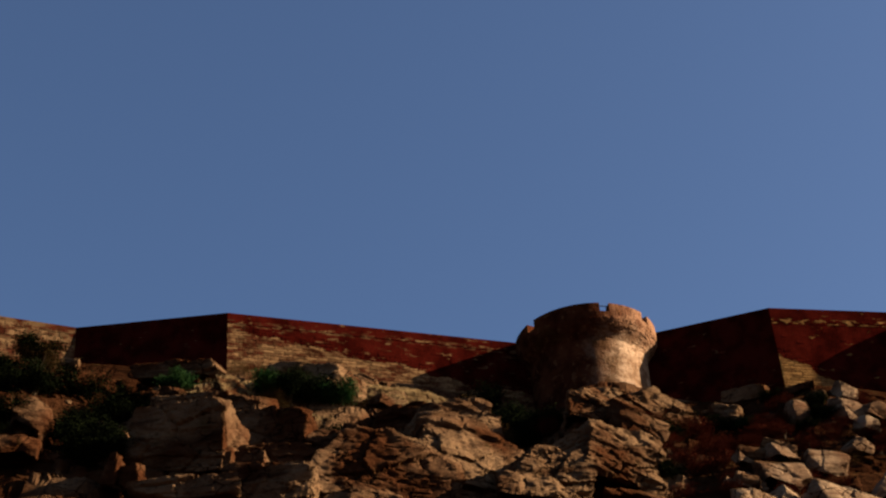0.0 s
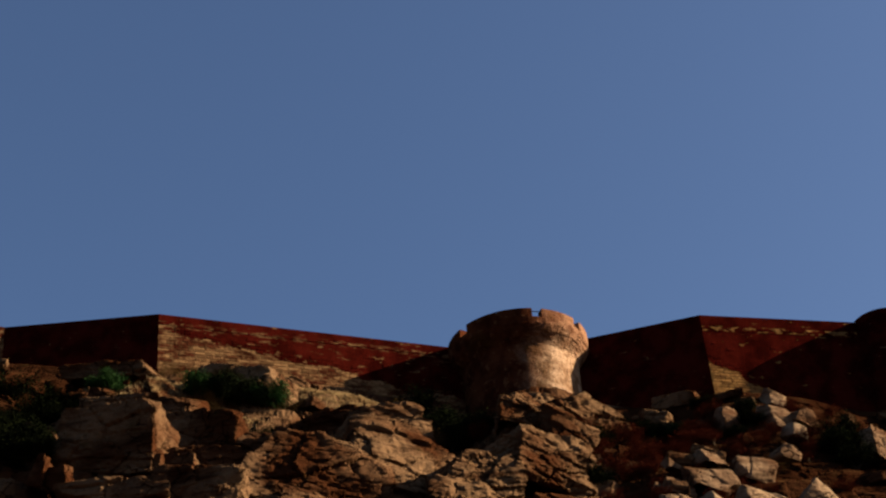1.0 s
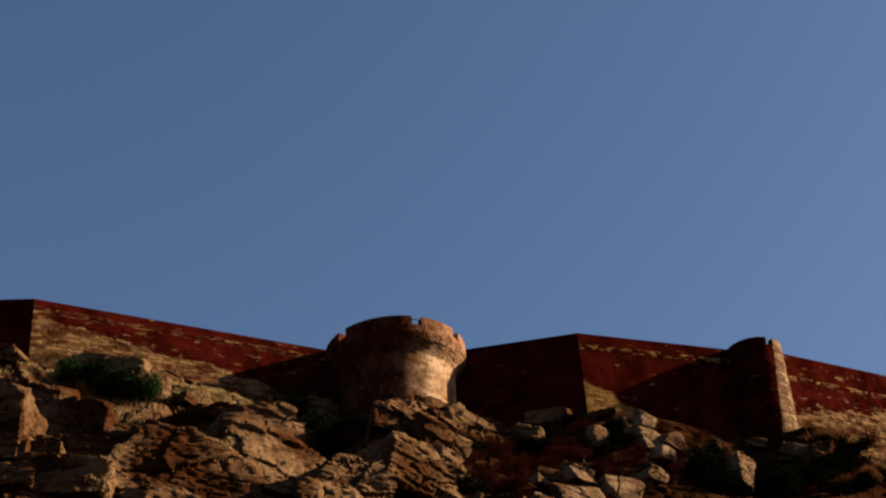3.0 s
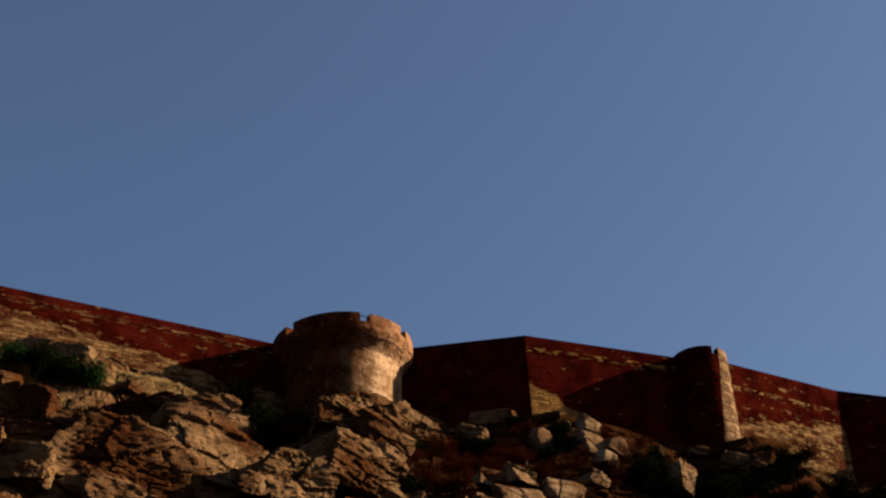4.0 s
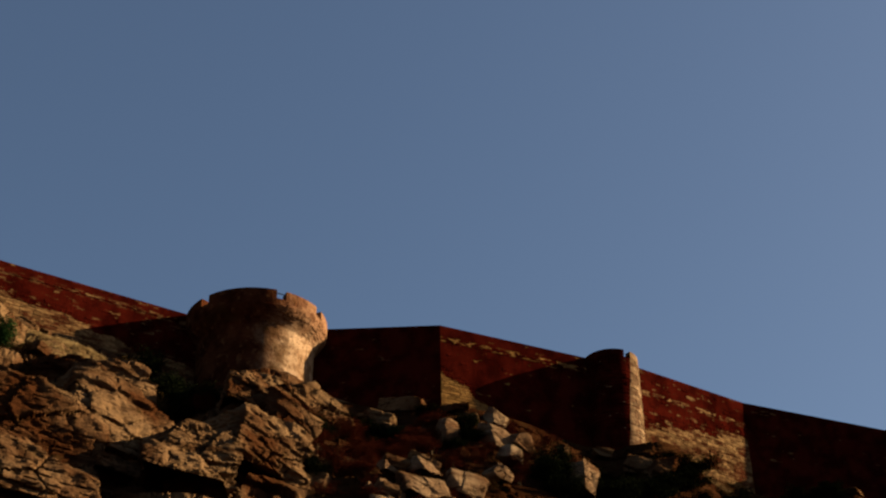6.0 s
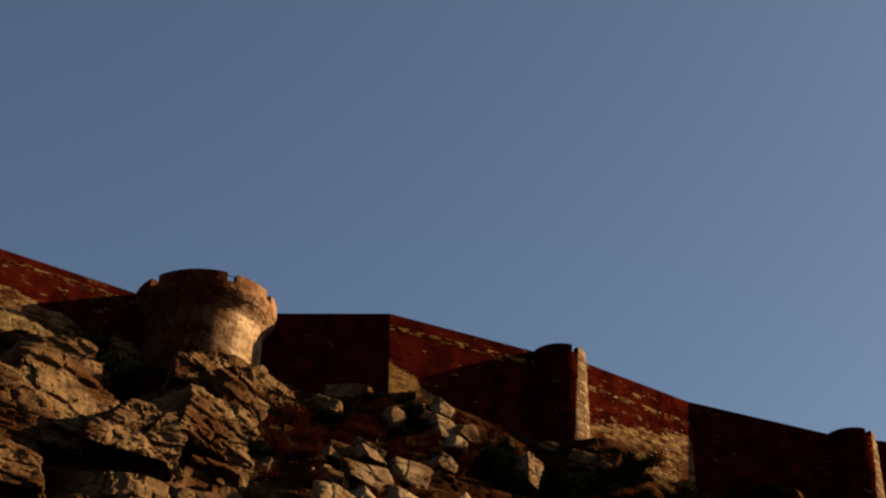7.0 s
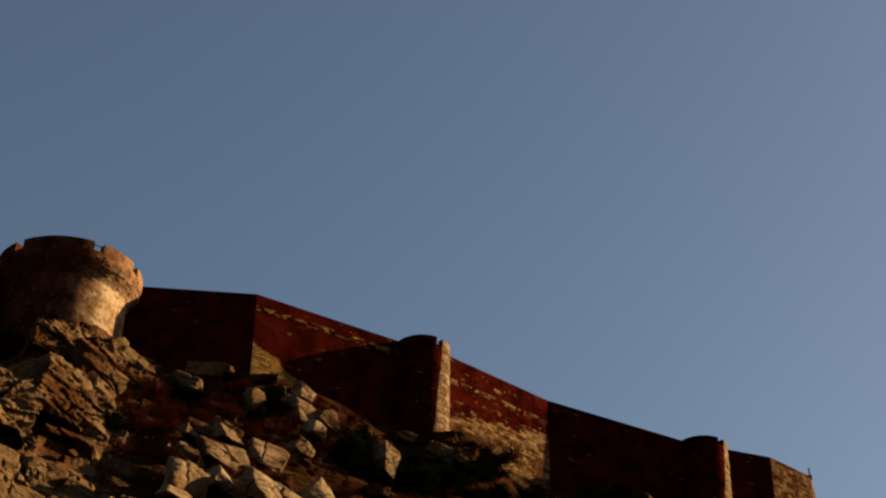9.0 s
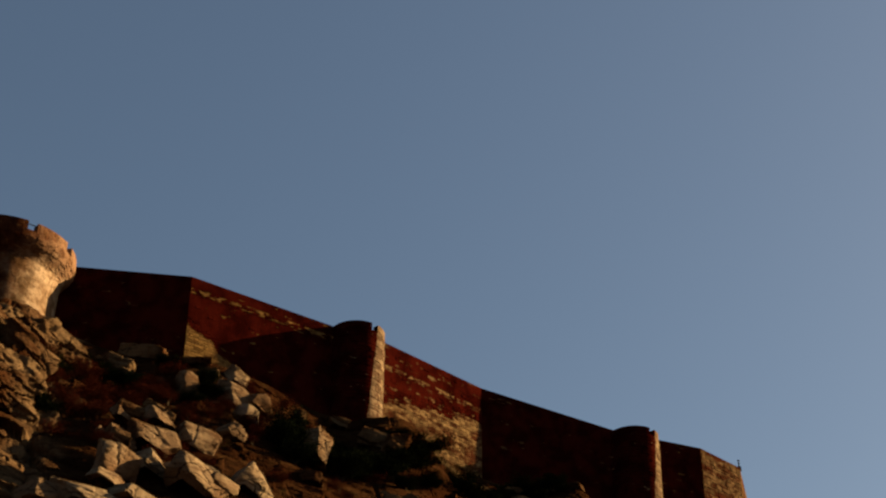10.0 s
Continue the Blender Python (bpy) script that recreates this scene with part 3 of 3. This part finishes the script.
def build_scree():
    """The many lesser slabs and stones of the slope, too many to count."""
    rng = random.Random(11)
    all_p, all_q, base = [], [], 0
    for k in range(110):
        x, v = rng.uniform(-42, 30), 1.0 + 18 * rng.random() ** 0.9
        y = float(np.interp(x, LINE_X, LINE_Y)) - v
        z = float(hill_height(np.array([x]), np.array([y]))[0][0])
        length = 0.35 + 1.5 * rng.random() ** 2.4
        pts, quads = rock_arrays(length, length * rng.uniform(0.5, 0.8), length * rng.uniform(0.3, 0.6), rng.choice((4, 6, 8)), 200 + k, 0.6)
        m = pose(x, y, z + 0.05, rng.uniform(-8, 8), rng.uniform(0, 16), rng.uniform(-30, 30))
        if math.hypot(x - BAST[0], y - BAST[1]) < 6.5:
            continue
        r = np.array(m.to_3x3())
        all_p.append(pts @ r.T + np.array(m.translation))
        all_q.append(quads + base)
        base += len(pts)
    ob = mesh_object("scree", np.concatenate(all_p).tolist(), np.concatenate(all_q).tolist(), ROCK)
    tagged(ob, "loose slabs and stones scattered over the slope", "stones", kind="stuff")


build_scree()


# ---- shrubs and grass ----
def ground_z(x, y):
    return float(hill_height(np.array([x]), np.array([y]))[0][0])


def shrub_proto(seed, leaves, leaf_mat, size, spread_out, label, openness):
    """A shrub one metre across: bent stems and a ragged crown of small leaves."""
    rng = random.Random(seed)
    base = new("shrub")
    tips = []
    for k in range(7):
        stem_bm = bmesh.new()
        a, lean = rng.uniform(0, 2 * math.pi), rng.uniform(0.15, spread_out)
        p, r = Vector((0, 0, -0.1)), 0.022
        d = Vector((math.cos(a) * lean, math.sin(a) * lean, 0.8)).normalized()
        ring_old = None
        for j in range(5):
            ring = [stem_bm.verts.new(p + Vector((r * math.cos(t), r * math.sin(t), 0))) for t in (0, 2.1, 4.2)]
            if ring_old:
                for t in range(3):
                    stem_bm.faces.new((ring_old[t], ring_old[(t + 1) % 3], ring[(t + 1) % 3], ring[t]))
            ring_old = ring
            tips.append(p.copy())
            d = (d + Vector((rng.uniform(-0.3, 0.3), rng.uniform(-0.3, 0.3), rng.uniform(-0.12, 0.1)))).normalized()
            p = p + d * rng.uniform(0.10, 0.17)
            r *= 0.75
        tips.append(p.copy())
        part("stem", stem_bm, BARK, base)
    lobes = [t for t in tips if t.z > 0.18]
    verts, faces = [], []
    for k in range(leaves):
        c = rng.choice(lobes)
        w = Vector((rng.gauss(0, 1), rng.gauss(0, 1), rng.gauss(0, 0.8))) * openness
        p = c + w
        if p.z < -0.05:
            continue
        d = Vector((rng.gauss(0, 1), rng.gauss(0, 1), rng.gauss(0.3, 0.8))).normalized()
        side = d.orthogonal().normalized()
        side.rotate(Matrix.Rotation(rng.uniform(0, 6.28), 3, d))
        s = size * rng.uniform(0.6, 1.3)
        i = len(verts)
        fold = d.cross(side) * s * 0.2
        verts += [p, p + d * s * 0.5 + side * s * 0.3 + fold, p + d * s, p + d * s * 0.5 - side * s * 0.3 + fold]
        faces += [(i, i + 1, i + 2), (i, i + 2, i + 3)]
    foliage = mesh_object("foliage", [tuple(v) for v in verts], faces, leaf_mat, base)
    tagged(base, label, "shrub", "shrubs on the hillside")
    return base


GREEN_BUSH = shrub_proto(1, 7000, LEAF_GREEN, 0.045, 1.0, "dense rounded green bush among pale rocks", 0.10)
DARK_BUSH = shrub_proto(2, 7000, LEAF_DARK, 0.045, 0.9, "dark green bush rooted in a rock gully", 0.11)
DRY_BUSH = shrub_proto(3, 3000, LEAF_DRY, 0.032, 1.1, "sparse dry olive-brown shrub among rocks", 0.10)
RED_BUSH = shrub_proto(4, 3600, LEAF_RED, 0.032, 1.2, "rust-brown withered scrub on the slope", 0.11)
planted = {}


def plant(proto, x, y, wide, tall, up=0.0):
    m = pose(x, y, ground_z(x, y) - 0.1 + up, 0, 0, random.uniform(0, 360)) @ Matrix.Diagonal((wide, wide, tall, 1))
    if proto.name not in planted:
        planted[proto.name] = True
        proto.matrix_world = m
        return proto
    twin = copy_thing(proto, pose(0, 0, 0))
    twin.matrix_basis = m
    return twin


random.seed(8)
# beside the west wall
plant(GREEN_BUSH, -24.1, 73.1, 2.6, 1.9, 0.2)
plant(DARK_BUSH, -23.0, 73.5, 2.4, 2.3, 0.3)
plant(DARK_BUSH, -21.8, 74.1, 2.2, 2.5, 0.3)
plant(DARK_BUSH, -20.4, 72.7, 2.6, 1.5)
plant(GREEN_BUSH, -20.6, 74.8, 2.5, 2.3, 0.3)
plant(DRY_BUSH, -27.2, 77.0, 1.4, 1.2)
plant(GREEN_BUSH, -28.6, 71.4, 1.9, 1.6)
plant(DARK_BUSH, -31.3, 71.0, 3.0, 1.7)
plant(DARK_BUSH, -34.2, 70.3, 3.4, 2.0)
plant(DRY_BUSH, -37.4, 72.3, 2.6, 1.6)
plant(DARK_BUSH, -35.6, 68.4, 3.0, 2.2)
plant(DARK_BUSH, -30.2, 64.4, 3.4, 2.2)
plant(DARK_BUSH, -32.2, 66.8, 3.0, 1.8)
plant(DRY_BUSH, -20.3, 70.6, 1.9, 2.0)
plant(DRY_BUSH, -23.8, 72.8, 1.6, 0.9)
plant(DRY_BUSH, -19.6, 70.2, 1.4, 1.2)
plant(DARK_BUSH, -28.6, 62.4, 2.6, 1.6)
plant(DRY_BUSH, -29.8, 75.6, 1.6, 1.0)
# the gully below the bastion
for x, y, w, t in ((-14.4, 84.4, 3.0, 2.4), (-12.7, 84.9, 3.2, 3.2), (-11.2, 83.4, 3.2, 3.0), (-13.6, 83.0, 2.8, 2.2), (-10.2, 82.2, 2.8, 2.4)):
    plant(DARK_BUSH, x, y, w, t)
plant(DRY_BUSH, -14.8, 81.2, 1.8, 1.8)
plant(DRY_BUSH, -13.2, 82.4, 2.2, 2.2)
plant(RED_BUSH, -11.6, 80.0, 2.2, 1.6)
plant(DRY_BUSH, -11.4, 77.6, 2.0, 1.8)
plant(DRY_BUSH, -10.2, 76.2, 1.8, 1.5)
plant(DARK_BUSH, -13.0, 84.9, 1.4, 1.8, 0.8)
# between the bastion and the corner
plant(DARK_BUSH, -3.6, 77.6, 2.0, 1.5)
plant(GREEN_BUSH, 1.0, 83.6, 1.5, 0.9)
for x, y, w, t in ((-2.6, 79.4, 2.2, 1.2), (-1.2, 79.8, 2.4, 1.2), (0.6, 79.6, 2.2, 1.1), (2.2, 80.2, 2.2, 1.2), (-1.8, 76.8, 2.4, 1.3), (-3.2, 74.8, 2.6, 1.4),
                   (-1.4, 73.6, 2.4, 1.3), (-2.8, 71.4, 2.6, 1.4), (4.4, 77.6, 2.2, 1.1), (7.2, 78.4, 2.2, 1.2), (9.2, 79.6, 2.4, 1.3), (-2.2, 81.6, 1.6, 1.4)):
    plant(RED_BUSH, x, y, w, t)
for x, y, w, t in ((4.7, 82.0, 1.6, 1.2), (8.8, 78.4, 2.6, 1.6), (-3.8, 72.8, 2.4, 1.6), (-0.8, 83.6, 2.4, 1.5), (2.6, 84.6, 1.8, 1.2)):
    plant(DARK_BUSH, x, y, w, t)
# below the turret and the east walls
for x, y, w, t in ((12.4, 86.0, 2.8, 1.4), (13.4, 83.0, 3.0, 1.5), (11.4, 82.4, 2.2, 1.5), (15.2, 82.4, 3.0, 1.6), (17.6, 84.6, 2.6, 0.9),
                   (27.0, 95.4, 3.2, 1.7), (20.6, 87.0, 2.6, 1.0), (8.9, 78.6, 2.4, 2.0), (9.4, 77.6, 2.2, 1.8), (12.2, 79.6, 3.0, 2.2), (13.8, 81.2, 3.0, 2.0),
                   (16.4, 83.6, 3.0, 1.3), (18.4, 87.2, 3.0, 1.2), (21.2, 90.4, 3.2, 1.3), (24.0, 92.6, 3.0, 1.4)):
    plant(DARK_BUSH, x, y, w, t)
plant(DARK_BUSH, 9.1, 79.2, 2.6, 2.2, 0.4)
plant(RED_BUSH, 9.8, 80.6, 1.8, 1.4, 0.6)
plant(RED_BUSH, 10.2, 80.9, 1.8, 1.0)
plant(RED_BUSH, 14.4, 80.6, 2.2, 1.2)
plant(DRY_BUSH, 22.6, 95.4, 1.8, 0.8)

# low scrub between the boulders
scrub = random.Random(31)
for kind, count, x0, x1, v0, v1, w0, w1 in ((RED_BUSH, 44, -4, 12, 5, 18, 1.0, 2.2), (RED_BUSH, 26, -4, 4, 4, 12, 1.0, 2.0), (DARK_BUSH, 34, 11, 29, 4.0, 12, 1.3, 2.1), (DARK_BUSH, 16, -40, -28.5, 3, 17, 1.8, 3.2),
                                            (DRY_BUSH, 12, -27, -14, 5, 13, 0.7, 1.4), (RED_BUSH, 10, -13, -9, 5, 13, 1.2, 2.0), (DARK_BUSH, 9, -3, 5, 3.5, 9, 0.9, 1.8),
                                            (DRY_BUSH, 8, -4, 10, 5, 15, 0.8, 1.5)):
    for k in range(count):
        bx, bv = scrub.uniform(x0, x1), scrub.uniform(v0, v1)
        wide = scrub.uniform(w0, w1)
        if 14.0 < bx < 22.0 and bv < 7.5:
            continue
        plant(kind, bx, float(np.interp(bx, LINE_X, LINE_Y)) - bv, wide, wide * scrub.uniform(0.45, 0.7), scrub.uniform(0.1, 0.4))


def build_grass():
    rng = random.Random(21)
    verts, faces = [], []
    patches = ((-18.2, 78.9, 3.2, 1.3, 4200), (-24.8, 71.2, 1.0, 1.0, 900), (-23.4, 70.2, 1.2, 0.6, 700), (-16.0, 80.0, 1.8, 0.9, 700), (-23.4, 73.0, 2.2, 1.0, 900), (-25.8, 76.4, 1.8, 0.8, 700), (-19.6, 77.4, 1.4, 0.6, 500),
               (-28.2, 69.6, 2.4, 0.9, 500), (10.6, 82.6, 1.4, 0.5, 250), (21.0, 94.2, 2.6, 0.7, 350))
    for px, py, wx, wy, count in patches:
        spots = np.array([(rng.gauss(px, wx * 0.6), rng.gauss(py, wy * 0.6)) for k in range(count * 7)])
        for x, y, z in zip(*rocky(spots[:, 0], spots[:, 1])):
            z = z - 0.05
            h, a, w = rng.uniform(0.10, 0.30), rng.uniform(0, 6.28), 0.006
            bend = Vector((math.cos(a), math.sin(a), 0)) * h * rng.uniform(0.1, 0.5)
            side = Vector((-math.sin(a), math.cos(a), 0)) * w
            p = Vector((x, y, z))
            i = len(verts)
            verts += [tuple(p - side), tuple(p + side), tuple(p + bend * 0.35 + side * 0.7 + Vector((0, 0, h * 0.6))), tuple(p + bend + Vector((0, 0, h)))]
            faces += [(i, i + 1, i + 2), (i, i + 2, i + 3)]
    ob = mesh_object("dry_grass", verts, faces, STRAW)
    tagged(ob, "dry straw-coloured grass tufts between the rocks", "grass", kind="stuff")


build_grass()


# ---- small things on the fort ----
def build_post():
    base = new("metal_post")
    base.matrix_world = pose(46.15, 104.45, 53.8)
    bm = bmesh.new()
    bmesh.ops.create_cone(bm, cap_ends=True, segments=10, radius1=0.05, radius2=0.035, depth=0.9, matrix=Matrix.Translation((0, 0, 0.45)))
    part("pole", bm, IRON, base)
    for z in (0.68, 0.92):
        bm = bmesh.new()
        bmesh.ops.create_uvsphere(bm, u_segments=10, v_segments=8, radius=0.09, matrix=Matrix.Translation((0.0, 0, z)) @ Matrix.Diagonal((1, 1, 0.7, 1)))
        part("knob", bm, IRON, base)
    bm = bmesh.new()
    box(bm, -0.14, 0.14, -0.12, 0.12, 0, 0.42)
    bmesh.ops.bevel(bm, geom=bm.edges[:], offset=0.03, segments=1, affect="EDGES")
    part("foot_box", bm, IRON, base)
    tagged(base, "thin dark metal post on the wall's end", "post")


build_post()


# ---- stones of the wall faces ----
def stone_mesh(seed):
    """Unit stone: x and z from 0 to 1, front face at y = 0 with worn edges, back at y = 1."""
    rng = random.Random(seed)
    j = lambda a: rng.uniform(-a, a)
    e, m = 0.045, 0.008
    back = [(m, 1, m), (1 - m, 1, m), (1 - m, 1, 1 - m), (m, 1, 1 - m)]
    rim = [(m + j(0.03), 0.22, m + j(0.04)), (1 - m + j(0.03), 0.22, m + j(0.04)), (1 - m + j(0.03), 0.22, 1 - m + j(0.04)), (m + j(0.03), 0.22, 1 - m + j(0.04))]
    face = [(e + j(0.04), j(0.15), 0.14 + j(0.07)), (1 - e + j(0.04), j(0.15), 0.14 + j(0.07)), (1 - e + j(0.04), j(0.15), 0.86 + j(0.07)), (e + j(0.04), j(0.15), 0.86 + j(0.07))]
    verts = back + rim + face
    faces = [(8, 9, 10, 11)]
    for k in range(4):
        n = (k + 1) % 4
        faces += [(4 + k, 4 + n, 8 + n, 8 + k), (k, n, 4 + n, 4 + k)]
    return verts, faces


STONES = [stone_mesh(k) for k in range(8)]
STONE_DATA = {}
# where the plaster has fallen: height of its edge, start and fall of the edge eastwards, bare band
BARE_BELOW = {"west": (54.1, -27.8, 0.16, 54.32), "middle": (51.9, 3.5, 0.55, 54.05), "east": (51.7, 17.5, -0.17, 53.2), "bare": (60, 0, 0, 0), "dark": (40, 0, 0, 0)}


def face_stones(wall, length, key, top, top_end, rough, course=0.30, seed=0, x_from=0.0, x_to=None, low=47.0, stray=1.0):
    """Courses of stone on the outer face of a wall; the nearest 300 are pieces of their own."""
    rng = random.Random(seed)
    ax = wall.matrix_world.translation.x
    ux = wall.matrix_world.to_3x3() @ Vector((1, 0, 0))
    rest_v, rest_f, singles = [], [], 0
    x_to = length if x_to is None else x_to
    z = max(top, top_end) - 0.32
    k = 0
    while z > low:
        h = course * rng.uniform(0.65, 1.3)
        z -= h
        x = x_from - rng.uniform(0, 0.4)
        while x < x_to - 0.12:
            w = rng.uniform(0.22, 0.68)
            x0, x1 = max(x, x_from), min(x + w, x_to)
            x += w
            if x1 - x0 < 0.12 or z + h > top + (top_end - top) * x1 / length - 0.25:
                continue
            if z + h < float(np.interp(ax + ux.x * x0, FOOT_X, FOOT_Z)) - 0.7:
                continue
            edge, drop_from, drop, line = BARE_BELOW[key]
            bare = z + drop * (ax + ux.x * x0 - drop_from) < edge + rng.uniform(-0.35, 0.35) or (line and abs(z + h / 2 - line) < 0.2)
            if not bare and rng.random() > stray:
                continue
            proud = rough * rng.random() ** 1.5 + 0.012
            k = rng.randrange(8)
            m = Matrix.Translation((x0, -proud, z)) @ Matrix.Diagonal((x1 - x0, proud + 0.08, h, 1))
            if singles < 300:
                singles += 1
                tag = (key, k)
                if tag not in STONE_DATA:
                    me = bpy.data.meshes.new("stone")
                    me.from_pydata(STONES[k][0], [], STONES[k][1])
                    me.materials.append(WASH[key])
                    STONE_DATA[tag] = me
                ob = new("stone", STONE_DATA[tag])
                ob.parent = wall
                ob.matrix_basis = m
            else:
                i = len(rest_v)
                rest_v += [tuple(m @ Vector(v)) for v in STONES[k][0]]
                rest_f += [tuple(i + t for t in f) for f in STONES[k][1]]
    if rest_v:
        tagged(mesh_object("stonework", rest_v, rest_f, WASH[key + "_rest"], wall), kind="stuff")


def string_course(wall, length, z, key):
    """A thin projecting band of stone below the top of the wall, in lengths."""
    x = 0.0
    rng = random.Random(int(length * 10))
    while x < length - 0.2:
        w = min(rng.uniform(1.0, 1.7), length - x)
        bm = bmesh.new()
        box(bm, x + 0.005, x + w - 0.005, -0.03, 0.05, z + rng.uniform(-0.015, 0.015), z + 0.07)
        part("band_stone", bm, WASH[key], wall)
        x += w


face_stones(*walls["wall_1"], "bare", 55, 55, 0.045, 0.32, 1, 4.0)
face_stones(*walls["wall_3"], "west", 55, 55, 0.014, 0.21, 2, 0.0, 18.5, 49.0, stray=0.08)
face_stones(*walls["wall_5"], "middle", 55, 55, 0.010, 0.20, 3, 0.0, 11.6, 47.5, stray=0.03)
face_stones(*walls["wall_6"], "east", 55, 55, 0.015, 0.25, 4, 1.2, None, 46.5, stray=0.08)
face_stones(*walls["wall_8"], "middle", 53.9, 53.9, 0.02, 0.28, 5, 1.0, None, 46.0, stray=0.15)
face_stones(*walls["wall_9"], "bare", 53.9, 53.9, 0.035, 0.30, 6, 0.0, None, 46.0)
face_stones(*walls["wall_2"], "dark", 55, 55, 0.012, 0.28, 7, 0.0, None, 50.0, stray=0.10)
face_stones(*walls["wall_4"], "dark", 55, 55, 0.012, 0.28, 8, 3.0, None, 48.0, stray=0.10)
face_stones(*walls["wall_7"], "dark", 55, 53.75, 0.012, 0.30, 9, 0.0, None, 46.0, stray=0.08)
string_course(walls["wall_3"][0], 18.3, 54.28, "west")


def turret_stones(base, r, top, foot, mat):
    """Ring courses on the outer half of a turret."""
    bm = bmesh.new()
    merlon(bm, r - 0.25, r, -10.6, 10.6, 0.012, 0.262)
    bmesh.ops.bevel(bm, geom=[e for e in bm.edges if e.is_convex and e.calc_face_angle(0) > 0.8], offset=0.02, segments=1, affect="EDGES")
    me = bpy.data.meshes.new("stone")
    bm.to_mesh(me)
    bm.free()
    me.materials.append(mat)
    rng = random.Random(int(r * 100 + top))
    z, row = top - 0.47 - 0.274, 0
    while z > foot:
        for k in range(-4, 6):
            ob = new("stone", me)
            ob.parent = base
            s = 1 + rng.uniform(-0.012, 0.014)
            ob.matrix_basis = pose(0, 0, z, 0, 0, k * 21.6 + (10.8 if row % 2 else 0) + rng.uniform(-0.6, 0.6)) @ Matrix.Diagonal((s, s, 1, 1))
        z -= 0.274
        row += 1


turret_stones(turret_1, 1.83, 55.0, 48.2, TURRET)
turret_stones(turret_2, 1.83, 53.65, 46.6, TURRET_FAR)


def bastion_rubble(base):
    """Small uneven stones showing through the worn wash of the bastion's flared rim."""
    rng = random.Random(77)
    meshes = []
    for k in range(6):
        me = bpy.data.meshes.new("stone")
        me.from_pydata(STONES[k][0], [], STONES[k][1])
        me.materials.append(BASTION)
        meshes.append(me)
    for k in range(290):
        z = rng.uniform(52.7, 54.15)
        r = float(np.interp(z, (52.4, 52.85, 53.12, 53.55, 53.9), (3.66, 3.69, 3.86, 4.24, 4.40)))
        w, h = rng.uniform(0.16, 0.42), rng.uniform(0.10, 0.20)
        lean = math.degrees(math.atan2(float(np.interp(z + 0.1, (52.4, 52.85, 53.12, 53.55, 53.9), (3.66, 3.69, 3.86, 4.24, 4.40))) - r, 0.1))
        ob = new("stone", rng.choice(meshes))
        ob.parent = base
        ob.matrix_basis = (pose(0, 0, z, 0, 0, rng.uniform(-35, 105)) @ pose(0, -r - rng.uniform(0.005, 0.04), 0, lean, 0, rng.uniform(-4, 4))
                           @ Matrix.Translation((-w / 2, 0, 0)) @ Matrix.Diagonal((w, 0.12, h, 1)))


bastion_rubble(bastion)
